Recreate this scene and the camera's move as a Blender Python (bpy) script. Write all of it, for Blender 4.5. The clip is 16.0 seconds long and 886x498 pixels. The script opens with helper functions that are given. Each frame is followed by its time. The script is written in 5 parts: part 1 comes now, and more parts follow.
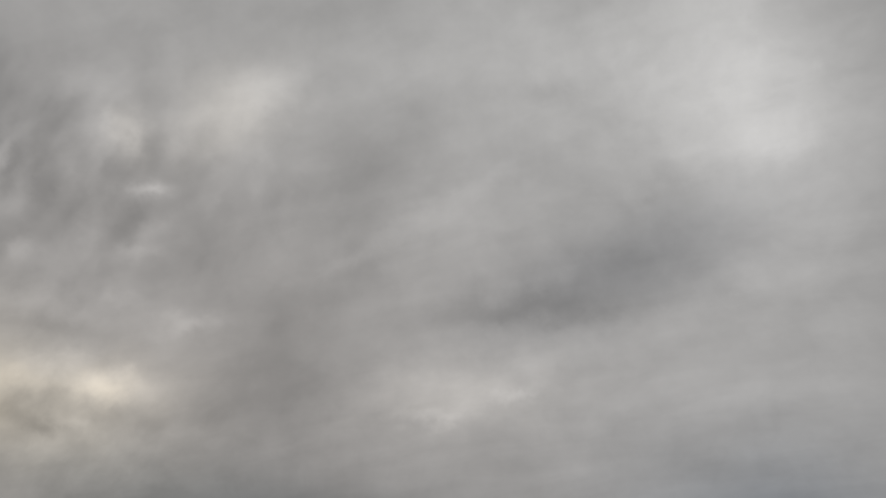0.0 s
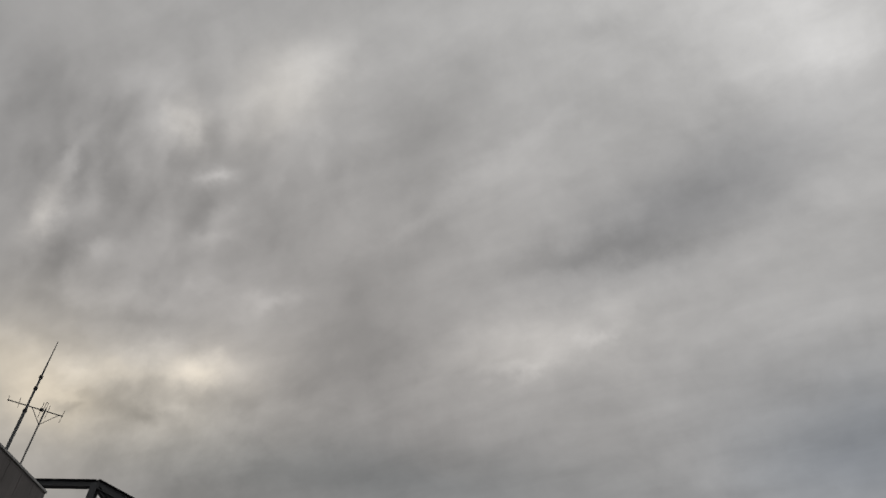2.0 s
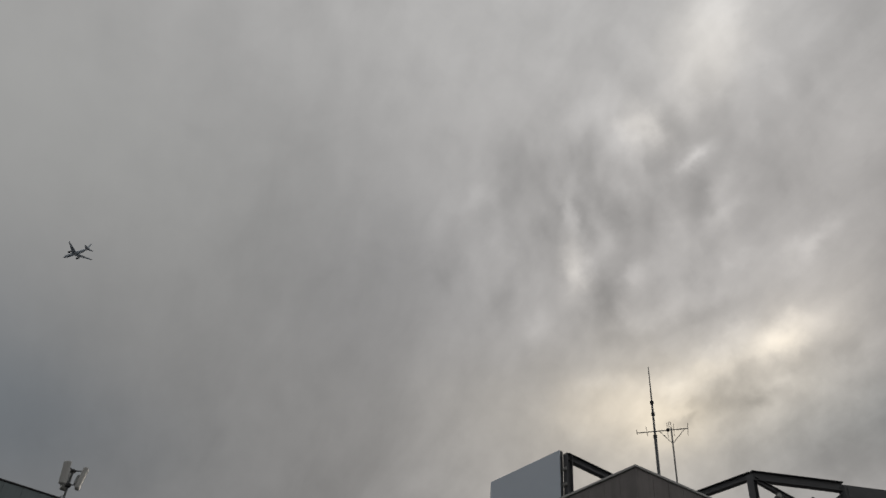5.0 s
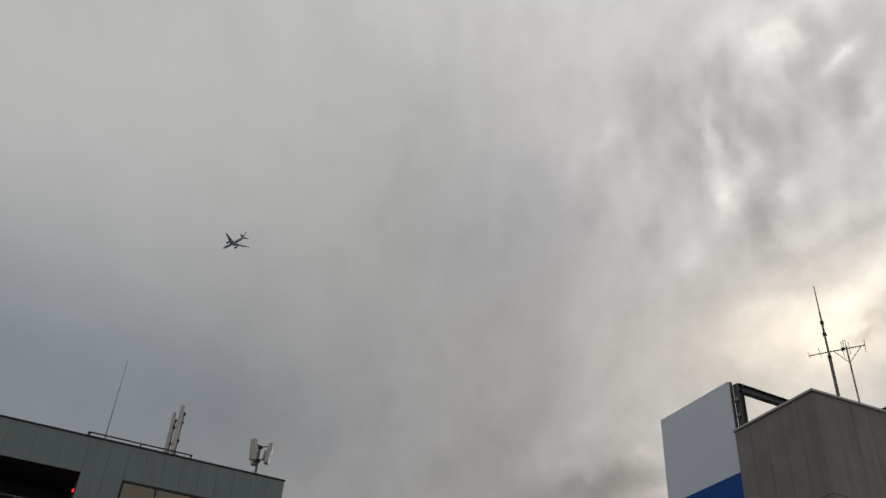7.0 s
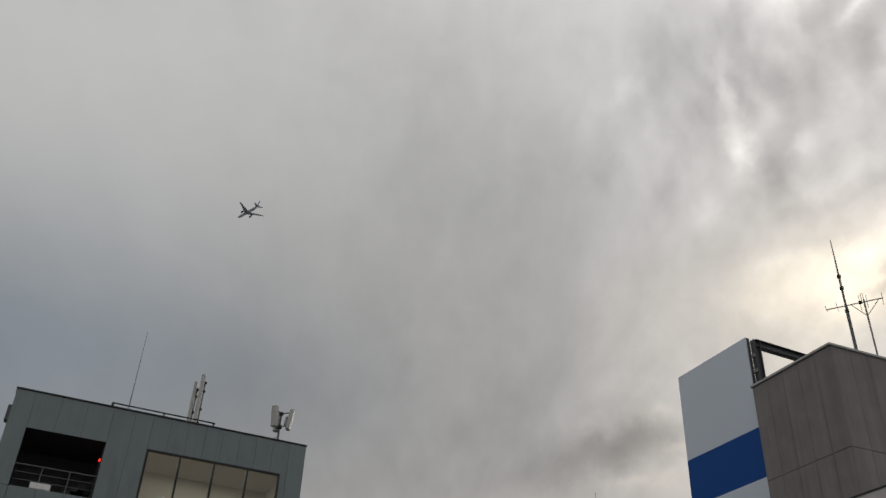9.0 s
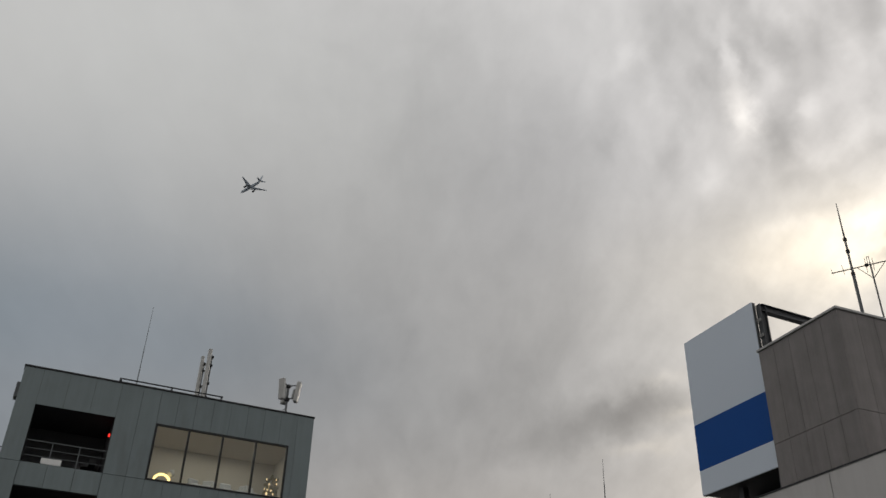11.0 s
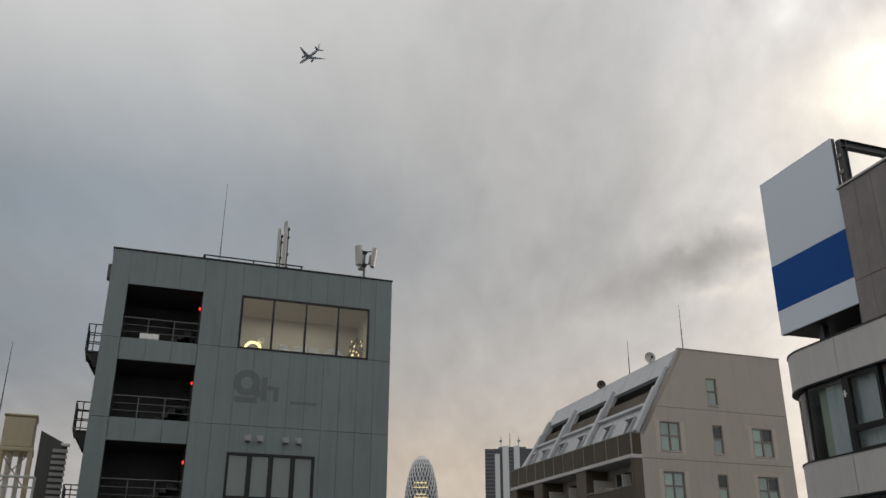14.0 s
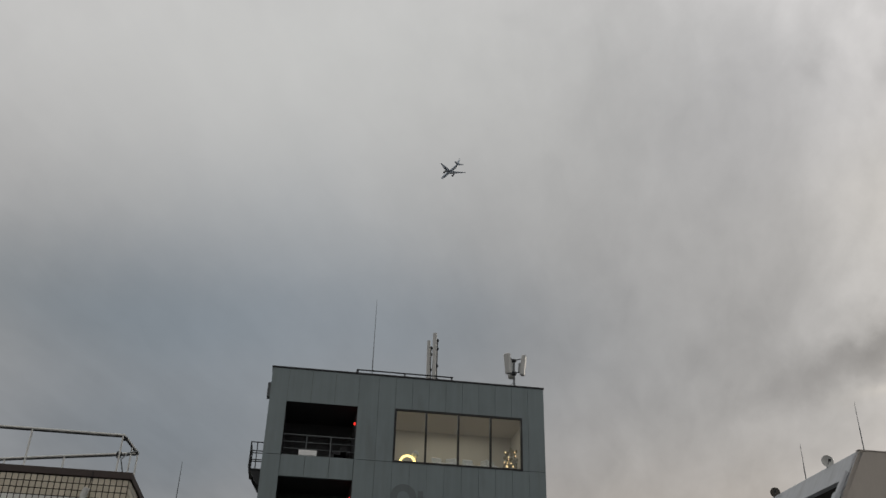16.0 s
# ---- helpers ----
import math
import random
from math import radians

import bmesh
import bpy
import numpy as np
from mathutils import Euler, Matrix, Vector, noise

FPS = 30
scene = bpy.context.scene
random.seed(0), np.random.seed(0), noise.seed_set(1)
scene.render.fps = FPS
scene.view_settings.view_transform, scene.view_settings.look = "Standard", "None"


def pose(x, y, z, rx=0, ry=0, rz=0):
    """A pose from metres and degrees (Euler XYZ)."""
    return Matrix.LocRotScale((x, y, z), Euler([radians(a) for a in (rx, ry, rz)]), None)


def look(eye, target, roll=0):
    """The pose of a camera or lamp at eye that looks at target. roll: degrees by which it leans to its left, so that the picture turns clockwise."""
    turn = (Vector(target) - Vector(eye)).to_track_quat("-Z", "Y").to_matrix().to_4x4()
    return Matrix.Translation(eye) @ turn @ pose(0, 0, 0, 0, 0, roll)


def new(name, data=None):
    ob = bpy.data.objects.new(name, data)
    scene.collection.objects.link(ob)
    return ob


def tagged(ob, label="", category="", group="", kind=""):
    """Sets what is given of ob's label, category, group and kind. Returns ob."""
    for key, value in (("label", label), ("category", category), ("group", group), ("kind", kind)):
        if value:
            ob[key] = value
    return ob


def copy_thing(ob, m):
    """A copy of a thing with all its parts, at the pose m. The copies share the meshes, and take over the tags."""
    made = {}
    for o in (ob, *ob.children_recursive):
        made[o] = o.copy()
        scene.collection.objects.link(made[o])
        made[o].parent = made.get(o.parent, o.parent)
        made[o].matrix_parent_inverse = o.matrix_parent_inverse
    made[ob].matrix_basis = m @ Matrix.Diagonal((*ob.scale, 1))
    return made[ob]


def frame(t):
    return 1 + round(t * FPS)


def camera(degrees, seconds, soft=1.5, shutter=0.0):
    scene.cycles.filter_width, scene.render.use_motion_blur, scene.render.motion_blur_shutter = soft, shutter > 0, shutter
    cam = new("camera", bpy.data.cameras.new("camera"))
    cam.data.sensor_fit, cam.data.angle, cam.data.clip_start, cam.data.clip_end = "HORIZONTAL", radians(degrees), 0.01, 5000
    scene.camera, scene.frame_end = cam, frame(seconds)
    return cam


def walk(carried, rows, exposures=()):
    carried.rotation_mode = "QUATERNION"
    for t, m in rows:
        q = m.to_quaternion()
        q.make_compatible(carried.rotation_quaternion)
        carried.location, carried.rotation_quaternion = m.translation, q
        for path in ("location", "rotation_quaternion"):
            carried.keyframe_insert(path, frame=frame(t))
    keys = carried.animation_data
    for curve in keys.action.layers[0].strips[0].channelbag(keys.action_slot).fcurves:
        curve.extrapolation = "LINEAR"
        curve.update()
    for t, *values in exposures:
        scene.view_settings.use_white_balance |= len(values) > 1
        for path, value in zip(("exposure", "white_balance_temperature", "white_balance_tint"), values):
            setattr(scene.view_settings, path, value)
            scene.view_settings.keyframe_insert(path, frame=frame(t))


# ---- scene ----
EYE = 14.0  # height of the viewer above the street
cam = camera(53.24, 16.0)
PATH = [
    (0.0, pose(0.037, 0.003, EYE + 0.028, 137.13, -6.26, -2.83)),
    (0.5, pose(0.037, 0.003, EYE + 0.028, 135.08, -6.90, 0.85)),
    (1.0, pose(0.037, 0.002, EYE + 0.028, 134.13, -6.59, 1.50)),
    (1.5, pose(0.031, 0.001, EYE + 0.022, 134.12, -6.24, 2.03)),
    (2.0, pose(0.023, -0.000, EYE + 0.013, 133.52, -4.82, 4.96)),
    (2.5, pose(0.011, -0.002, EYE + 0.000, 132.86, -3.57, 11.85)),
    (3.0, pose(-0.002, -0.005, EYE - 0.011, 132.60, -3.54, 18.11)),
    (3.5, pose(-0.014, -0.008, EYE - 0.021, 132.05, -3.03, 25.87)),
    (4.0, pose(-0.028, -0.010, EYE - 0.035, 131.63, -2.56, 34.52)),
    (4.5, pose(-0.043, -0.012, EYE - 0.050, 130.90, -3.87, 42.89)),
    (5.0, pose(-0.053, -0.015, EYE - 0.057, 129.36, -3.50, 49.22)),
    (7.5, pose(0.073, -0.022, EYE - 0.014, 124.68, -3.22, 61.83)),
    (8.0, pose(0.125, -0.031, EYE - 0.033, 123.78, -3.12, 62.02)),
    (8.5, pose(0.070, -0.021, EYE - 0.015, 123.25, -2.74, 62.40)),
    (9.0, pose(0.046, -0.016, EYE - 0.007, 123.09, -2.33, 62.82)),
    (11.5, pose(-0.046, 0.029, EYE + 0.004, 119.40, -1.08, 63.98)),
    (12.0, pose(-0.048, 0.022, EYE + 0.007, 113.15, 0.38, 64.73)),
    (12.5, pose(-0.058, 0.017, EYE + 0.007, 108.48, 1.13, 65.07)),
    (13.0, pose(-0.060, 0.012, EYE + 0.007, 107.13, 1.15, 65.09)),
    (13.2, pose(-0.058, 0.006, EYE - 0.001, 106.87, 1.14, 65.12)),
    (13.5, pose(-0.045, 0.004, EYE + 0.002, 107.61, 0.92, 65.69)),
    (14.0, pose(-0.019, -0.007, EYE + 0.001, 112.06, -0.15, 69.23)),
    (14.5, pose(-0.005, -0.009, EYE - 0.003, 115.83, -0.58, 73.84)),
    (15.0, pose(0.001, -0.005, EYE - 0.004, 117.58, -1.34, 77.88)),
    (15.5, pose(0.001, 0.002, EYE - 0.003, 118.54, -1.51, 78.74)),
    (16.0, pose(0.000, 0.006, EYE - 0.003, 118.88, -1.38, 79.11)),
]
EXPOSURES = [(0.0, -0.50), (0.5, -0.42), (1.5, -0.40), (2.5, -0.40), (3.5, -0.28), (4.5, -0.20), (5.0, -0.12), (7.5, 0.40), (9.0, 0.43), (11.5, 0.55), (12.0, 0.60), (12.5, 0.80), (13.0, 1.15), (13.5, 1.15), (14.0, 0.85), (14.5, 0.66), (16.0, 0.54)]
walk(cam, PATH, EXPOSURES)

# ---- world: an overcast evening sky with broken cloud, the sun low behind it ----
SUN_AZ, SUN_EL = 44.0, 9.0
world = bpy.data.worlds.new("sky")
scene.world = world
world.use_nodes = True
wn, wl = world.node_tree.nodes, world.node_tree.links
wn.clear()


def wnode(kind, operation=None):
    n = wn.new(kind)
    if operation:
        n.operation = operation
    return n


def wmath(op, a, b=None, c=None):
    n = wnode("ShaderNodeMath", operation=op)
    for i, v in enumerate((a, b, c)):
        if v is None:
            continue
        if isinstance(v, (int, float)):
            n.inputs[i].default_value = v
        else:
            wl.new(v, n.inputs[i])
    return n.outputs[0]


def wvec(op, a, b=None, c=None, out=0):
    n = wnode("ShaderNodeVectorMath", operation=op)
    for i, v in enumerate((a, b, c)):
        if v is None:
            continue
        if isinstance(v, (tuple, list, Vector)):
            n.inputs[i].default_value = v
        else:
            wl.new(v, n.inputs[i])
    return n.outputs[out]


def wnoise(vector, scale, detail, rough, distort=0.0):
    n = wnode("ShaderNodeTexNoise")
    n.inputs["Scale"].default_value, n.inputs["Detail"].default_value = scale, detail
    n.inputs["Roughness"].default_value, n.inputs["Distortion"].default_value = rough, distort
    wl.new(vector, n.inputs["Vector"])
    return n.outputs[0], n.outputs[1]


way = wnode("ShaderNodeTexCoord").outputs["Generated"]
soft_fac, soft_col = wnoise(way, 2.6, 3.0, 0.5)
rag_fac, rag_col = wnoise(way, 9.0, 5.0, 0.6)
bent = wvec("MULTIPLY_ADD", wvec("SUBTRACT", soft_col, (0.5, 0.5, 0.5)), (0.10, 0.10, 0.08), way)
bent = wvec("MULTIPLY_ADD", wvec("SUBTRACT", rag_col, (0.5, 0.5, 0.5)), (0.05, 0.05, 0.04), bent)


def heading(az, el):
    a, e = radians(az), radians(el)
    return Vector((-math.sin(a) * math.cos(e), math.cos(a) * math.cos(e), math.sin(e)))


def lobe(az, el, wide, high, turn=0.0, source=None):
    """A soft oval in the sky round a heading; sizes in degrees."""
    c = heading(az, el)
    right = Vector((math.cos(radians(az)), math.sin(radians(az)), 0))
    up = right.cross(c)
    s, k = math.sin(radians(turn)), math.cos(radians(turn))
    e1, e2 = (right * k + up * s) / math.sin(radians(wide)), (up * k - right * s) / math.sin(radians(high))
    src = source or bent
    a, b = wvec("DOT_PRODUCT", src, e1, out=1), wvec("DOT_PRODUCT", src, e2, out=1)
    q = wmath("MULTIPLY_ADD", a, a, wmath("MULTIPLY", b, b))
    return wmath("POWER", 0.36788, q)


sky_sum = None


def cloud(az, el, wide, high, turn, colour):
    """Adds a lighter or darker bank of cloud to the sky."""
    global sky_sum
    v = wnode("ShaderNodeCombineXYZ")
    g = lobe(az, el, wide, high, turn)
    for i in range(3):
        wl.new(g, v.inputs[i])
    sky_sum = wvec("MULTIPLY_ADD", v.outputs[0], colour, sky_sum)


# the even layer: paler overhead, dimmer and a little bluer lower down
height = wnode("ShaderNodeSeparateXYZ")
wl.new(way, height.inputs[0])
ramp = wnode("ShaderNodeValToRGB")
wl.new(height.outputs[2], ramp.inputs[0])
ramp.color_ramp.elements[0].position, ramp.color_ramp.elements[0].color = 0.0, (0.345, 0.352, 0.362, 1)
ramp.color_ramp.elements[1].position, ramp.color_ramp.elements[1].color = 1.0, (0.424, 0.420, 0.413, 1)
for at, col in ((0.25, (0.352, 0.345, 0.340, 1)), (0.50, (0.366, 0.359, 0.353, 1)), (0.72, (0.392, 0.386, 0.381, 1))):
    e = ramp.color_ramp.elements.new(at)
    e.color = col
sky_sum = ramp.outputs[0]

cloud(28.9, 30.4, 8.4, 3.3, 0, (0.040, 0.034, 0.020))
cloud(13.2, 27.9, 16.5, 2.7, 3, (-0.108, -0.091, -0.079))
cloud(-21.1, 29.6, 9.5, 5.1, 0, (-0.096, -0.077, -0.055))
cloud(57.1, 35.9, 9.3, 7.4, 0, (-0.036, -0.034, -0.028))
cloud(36.5, 28.5, 12.1, 4.0, 0, (0.048, 0.036, 0.012))
cloud(77.7, 23.2, 9.5, 5.1, 0, (-0.072, -0.058, -0.046))
cloud(37.0, 27.4, 6.3, 5.2, 0, (0.072, 0.060, 0.043))
cloud(91.6, 24.8, 14.0, 8.0, 0, (-0.100, -0.076, -0.052))
cloud(42.1, 17.7, 8.1, 7.3, 0, (0.126, 0.106, 0.076))
cloud(70.2, 8.6, 18.3, 4.4, 0, (0.030, 0.000, -0.030))
cloud(22.0, 36.0, 26.0, 16.0, 0, (0.012, 0.001, -0.007))
cloud(40.5, 19.5, 6.0, 5.0, 0, (0.070, 0.058, 0.038))
cloud(64.0, 3.0, 22.0, 10.0, 0, (0.018, -0.018, -0.052))
cloud(101.0, 11.0, 13.0, 8.0, 0, (-0.018, -0.024, -0.026))
cloud(88.8, 40.0, 20.0, 8.5, 0, (0.096, 0.101, 0.096))
cloud(104.7, 23.2, 12.1, 4.0, 5, (-0.084, -0.067, -0.054))
cloud(98.6, 14.7, 14.7, 5.4, 0, (-0.110, -0.082, -0.058))

# the cloud's own grain: long streaks of a flat layer, soft lumps, curds low down; smoother towards the dim side
flat = wnode("ShaderNodeCombineXYZ")
lift = wmath("ADD", wmath("MAXIMUM", height.outputs[2], 0.0), 0.15)
wl.new(wmath("DIVIDE", height.outputs[0], lift), flat.inputs[0])
wl.new(wmath("DIVIDE", height.outputs[1], lift), flat.inputs[1])


def skewed(source, e1, e2, k1, k2):
    """Coordinates along two directions of the sky, each with its own scale."""
    v = wnode("ShaderNodeCombineXYZ")
    wl.new(wmath("MULTIPLY", wvec("DOT_PRODUCT", source, e1, out=1), k1), v.inputs[0])
    wl.new(wmath("MULTIPLY", wvec("DOT_PRODUCT", source, e2, out=1), k2), v.inputs[1])
    return v.outputs[0]


def centred(v, amount):
    return wmath("MULTIPLY", wmath("SUBTRACT", v, 0.5), amount)


WIND = radians(-24)
d1, d2 = Vector((math.cos(WIND), math.sin(WIND), 0)), Vector((-math.sin(WIND), math.cos(WIND), 0))
streak, _ = wnoise(skewed(flat.outputs[0], d1, d2, 1.6, 4.6), 1.0, 4.0, 0.50, 0.4)
wisp, _ = wnoise(skewed(flat.outputs[0], d1, d2, 5.0, 15.0), 1.0, 4.0, 0.52, 0.3)
lump, _ = wnoise(bent, 7.0, 3.0, 0.45)
puff, _ = wnoise(bent, 19.0, 4.0, 0.58)
calm = lobe(97.0, 34.0, 34.0, 30.0, 0, way)
rough = wmath("MULTIPLY_ADD", calm, -0.85, 1.0)
grain = wmath("ADD", centred(streak, 0.36), centred(wisp, 0.30))
grain = wmath("ADD", grain, wmath("ADD", centred(lump, 0.24), centred(puff, 0.30)))
# hanging sacs under the brighter bank, drawn out upwards
hang = heading(38.0, 40.0)
across = Vector((math.cos(radians(38.0)), math.sin(radians(38.0)), 0))
sac, _ = wnoise(skewed(bent, across, across.cross(hang), 23.0, 11.0), 1.0, 2.0, 0.45)
sacs = wnode("ShaderNodeMapRange")
sacs.interpolation_type = "SMOOTHSTEP"
sacs.inputs["From Min"].default_value, sacs.inputs["From Max"].default_value = 0.30, 0.70
wl.new(sac, sacs.inputs["Value"])
where = wmath("ADD", lobe(40.0, 40.0, 11.0, 8.0, 0, way), wmath("MULTIPLY", lobe(24.0, 47.0, 10.0, 6.0, 0, way), 0.5))
grain = wmath("ADD", grain, wmath("MULTIPLY", centred(sacs.outputs[0], 0.26), where))
curd, _ = wnoise(bent, 30.0, 4.0, 0.52)
low_sky = wmath("ADD", lobe(30.0, 29.0, 14.0, 5.5, 0, way), wmath("MULTIPLY", lobe(50.0, 20.0, 8.0, 5.0, 0, way), 0.7))
grain = wmath("ADD", grain, wmath("MULTIPLY", centred(curd, 0.55), low_sky))
grain = wmath("MULTIPLY_ADD", grain, rough, 1.0)
g3 = wnode("ShaderNodeCombineXYZ")
for i in range(3):
    wl.new(grain, g3.inputs[i])
clouds = wvec("MULTIPLY", sky_sum, g3.outputs[0])

# broad banks: how many stops each stretch of the layer lies above or below its mean, along rising rows from south to east
BANK_AZ, BANK_EL = (-28.0, 15.0, 10), (8.0, 11.0, 6)
BANKS = (
    0, 0, 0, 0, 0, 0.1, -0.14, -0.21, -0.25, -0.34,
    0.05, 0.02, -0.03, 0.04, -0.02, 0.08, -0.22, -0.31, -0.08, -0.48,
    0.38, 0.29, 0.06, 0.14, 0.32, -0.04, -0.24, -0.19, -0.04, -0.16,
    0.12, 0.2, 0.26, 0.02, 0.07, 0.09, -0.15, -0.2, -0.19, -0.09,
    0.62, 0.14, 0.23, 0.16, 0.2, 0.21, 0.11, 0.12, 0.02, 0,
    0.51, 0.19, 0.17, 0.1, 0.07, 0.08, 0.03, 0.02, 0, 0)
stops, warmth = None, None


def bank(az, el, wide, high, turn, lift_by, warm=0.0):
    """A cloud brighter or dimmer by so many stops than the layer round it, and warmer or cooler."""
    global stops, warmth
    g = lobe(az, el, wide, high, turn, fine_bent)
    stops = wmath("MULTIPLY_ADD", g, lift_by, 0.0 if stops is None else stops)
    if warm:
        warmth = wmath("MULTIPLY_ADD", g, warm, 0.0 if warmth is None else warmth)


fine_fac, fine_col = wnoise(way, 22.0, 4.0, 0.55)
fine_bent = wvec("MULTIPLY_ADD", wvec("SUBTRACT", fine_col, (0.5, 0.5, 0.5)), (0.05, 0.05, 0.04), way)
bank(-12.6, 46.1, 8.8, 2.8, 20, -0.53, -0.024)
bank(-7.0, 43.7, 4.9, 1.2, 3, -0.35)
bank(1.3, 37.6, 6.1, 2.2, 13, 0.46, 0.018)
bank(2.5, 36.4, 2.5, 0.6, 16, 0.30)
bank(-3.7, 38.1, 1.3, 0.4, 17, 0.30)
bank(-18.3, 57.4, 11.5, 3.3, -13, 0.31)
bank(-5.0, 57.2, 2.1, 0.7, -12, -0.15)
bank(27.6, 50.8, 4.2, 2.4, 59, 0.46, 0.030)
bank(34.5, 46.9, 1.1, 1.7, 40, 0.34, 0.024)
bank(39.7, 47.8, 2.3, 1.0, 34, 0.19)
bank(31.9, 46.3, 1.2, 1.8, 7, -0.34)
bank(34.6, 41.9, 3.1, 1.3, 69, -0.30)
bank(38.8, 35.9, 1.9, 1.1, 62, -0.23)
bank(40.8, 38.2, 1.2, 0.9, 32, 0.23)
bank(11.2, 51.3, 4.7, 2.2, 56, -0.23)
bank(7.8, 47.3, 4.7, 0.8, 37, 0.13)
bank(2.3, 50.7, 4.3, 0.7, 38, 0.11)
bank(15.4, 39.7, 7.7, 2.0, 62, -0.21)
bank(25.4, 32.8, 5.5, 2.8, 29, 0.21, 0.036)
bank(26.8, 32.0, 1.4, 0.8, 20, 0.23, 0.024)
bank(14.3, 28.6, 10.6, 1.7, 17, -0.20)
bank(-22.3, 29.6, 4.4, 2.8, 4, -0.28, -0.024)
bank(12.8, 35.7, 3.2, 1.4, 42, -0.15)
bank(22.8, 37.9, 2.1, 0.6, 29, 0.23)
bank(-15.7, 38.5, 4.0, 1.7, 15, 0.11)
bank(57.1, 35.6, 5.1, 6.4, 22, -0.21)
bank(41.3, 38.1, 0.9, 1.7, 12, 0.49, 0.024)
bank(38.7, 36.8, 1.8, 1.4, 71, -0.30)
bank(40.1, 40.8, 0.6, 2.0, 7, -0.27)
bank(41.5, 41.5, 0.7, 1.6, 13, 0.27)
bank(30.4, 44.1, 1.6, 0.7, 25, 0.30)
bank(28.9, 40.8, 1.8, 0.5, 34, 0.27)
bank(30.8, 41.9, 1.1, 1.8, -14, -0.19)
bank(26.4, 43.6, 2.2, 1.5, 53, -0.19)
bank(36.0, 38.4, 1.5, 1.1, 49, -0.15)
bank(26.7, 33.0, 2.9, 0.9, 13, 0.27, 0.018)
bank(30.1, 30.1, 2.1, 1.3, 15, -0.23)
bank(40.4, 29.2, 3.1, 1.7, 10, 0.19, 0.036)
bank(23.8, 37.4, 2.2, 0.9, 21, 0.19)
bank(15.0, 35.4, 2.1, 4.6, -34, -0.19)
bank(42.8, 42.0, 0.7, 3.3, 8, -0.27)
bank(37.8, 40.7, 0.6, 2.9, -5, -0.19)
bank(49.2, 42.7, 1.5, 0.9, 33, 0.23)
bank(51.7, 37.9, 0.9, 1.8, 4, -0.19)
bank(26.4, 32.5, 2.8, 1.2, 6, 0.30, 0.018)
bank(29.8, 29.1, 2.9, 0.7, 4, -0.30)
bank(34.5, 27.8, 3.0, 1.5, 6, 0.30, 0.048)
bank(24.3, 25.2, 4.4, 1.3, 3, -0.32)
bank(31.7, 31.0, 2.0, 0.6, 14, 0.23, 0.024)
bank(35.2, 46.4, 1.5, 1.6, -18, 0.34)
bank(45.8, 41.8, 1.7, 2.4, -8, -0.15)
bank(36.1, 29.4, 3.3, 2.6, 11, 0.34, 0.048)
bank(34.6, 28.0, 0.8, 0.4, 0, -0.38, -0.024)
bank(50.4, 20.9, 5.4, 1.2, 14, -0.23)
bank(51.6, 21.2, 2.8, 0.8, 20, -0.34)
bank(54.4, 19.4, 5.2, 1.1, 11, -0.21)
bank(49.2, 22.6, 1.4, 0.4, 13, 0.23, 0.024)
bank(48.5, 20.5, 1.0, 0.4, 9, 0.27, 0.036)
bank(51.2, 18.5, 2.4, 0.5, 7, 0.19, 0.036)
bank(57.6, 23.3, 4.3, 1.8, 21, -0.06)
bank(101.2, 25.5, 10.3, 4.1, 3, -0.08)
bank(53.0, 20.9, 3.3, 1.2, 13, -0.25)
bank(59.2, 18.6, 2.0, 0.7, 15, -0.15)
bank(24.5, 53.5, 2.1, 1.4, 52, 0.19)
bank(40.5, 45.1, 1.3, 1.0, 55, -0.23)
bank(40.1, 42.1, 1.3, 1.0, 64, -0.23)
bank(31.0, 44.0, 1.2, 0.5, 36, 0.27)
bank(37.7, 40.0, 1.1, 0.9, 51, 0.17)
bank(28.0, 46.0, 2.1, 1.2, 64, -0.19)
bank(16.5, 48.5, 2.9, 1.1, 60, -0.13)
bank(23.9, 49.5, 1.4, 1.2, 22, 0.15)
bank(28.8, 29.4, 1.0, 0.5, 20, -0.27)
bank(30.9, 27.4, 1.5, 0.6, 31, -0.23)
bank(34.0, 28.3, 0.5, 0.3, 23, -0.30)
bank(20.9, 31.1, 2.4, 0.9, 26, 0.19)
bank(29.5, 33.3, 2.0, 0.6, 35, 0.19)
bank(28.0, 42.4, 1.0, 0.5, 34, 0.19)
bank(30.3, 42.1, 0.7, 0.9, 4, -0.17)
bank(24.5, 42.4, 2.1, 1.4, 51, -0.15)
bank(12.5, 44.7, 2.2, 0.5, 42, 0.13)
bank(-1.1, 43.0, 4.7, 0.7, 13, -0.19)
bank(-20.2, 50.6, 2.9, 1.4, 8, -0.15)
bank(-13.3, 54.2, 3.9, 0.9, 7, 0.11)
bank(-29.2, 52.4, 2.0, 1.1, 1, 0.15)
bank(46.6, 44.8, 2.1, 1.6, 47, -0.15)
bank(44.2, 40.8, 0.5, 1.4, 15, -0.19)
bank(37.3, 40.5, 0.6, 1.6, 10, -0.19)
bank(35.9, 42.9, 0.6, 1.3, 9, 0.19)
bank(33.0, 40.2, 0.7, 1.1, 17, 0.17)
bank(36.7, 37.6, 1.1, 0.6, 29, 0.17)
bank(33.8, 36.5, 1.7, 0.6, 21, -0.13)
bank(28.4, 37.6, 1.8, 0.5, 16, 0.15)
bank(31.7, 34.5, 2.5, 0.4, 16, -0.15)
bank(35.3, 30.5, 1.4, 0.5, 13, 0.19)
bank(33.3, 28.0, 1.4, 0.5, 12, -0.23)
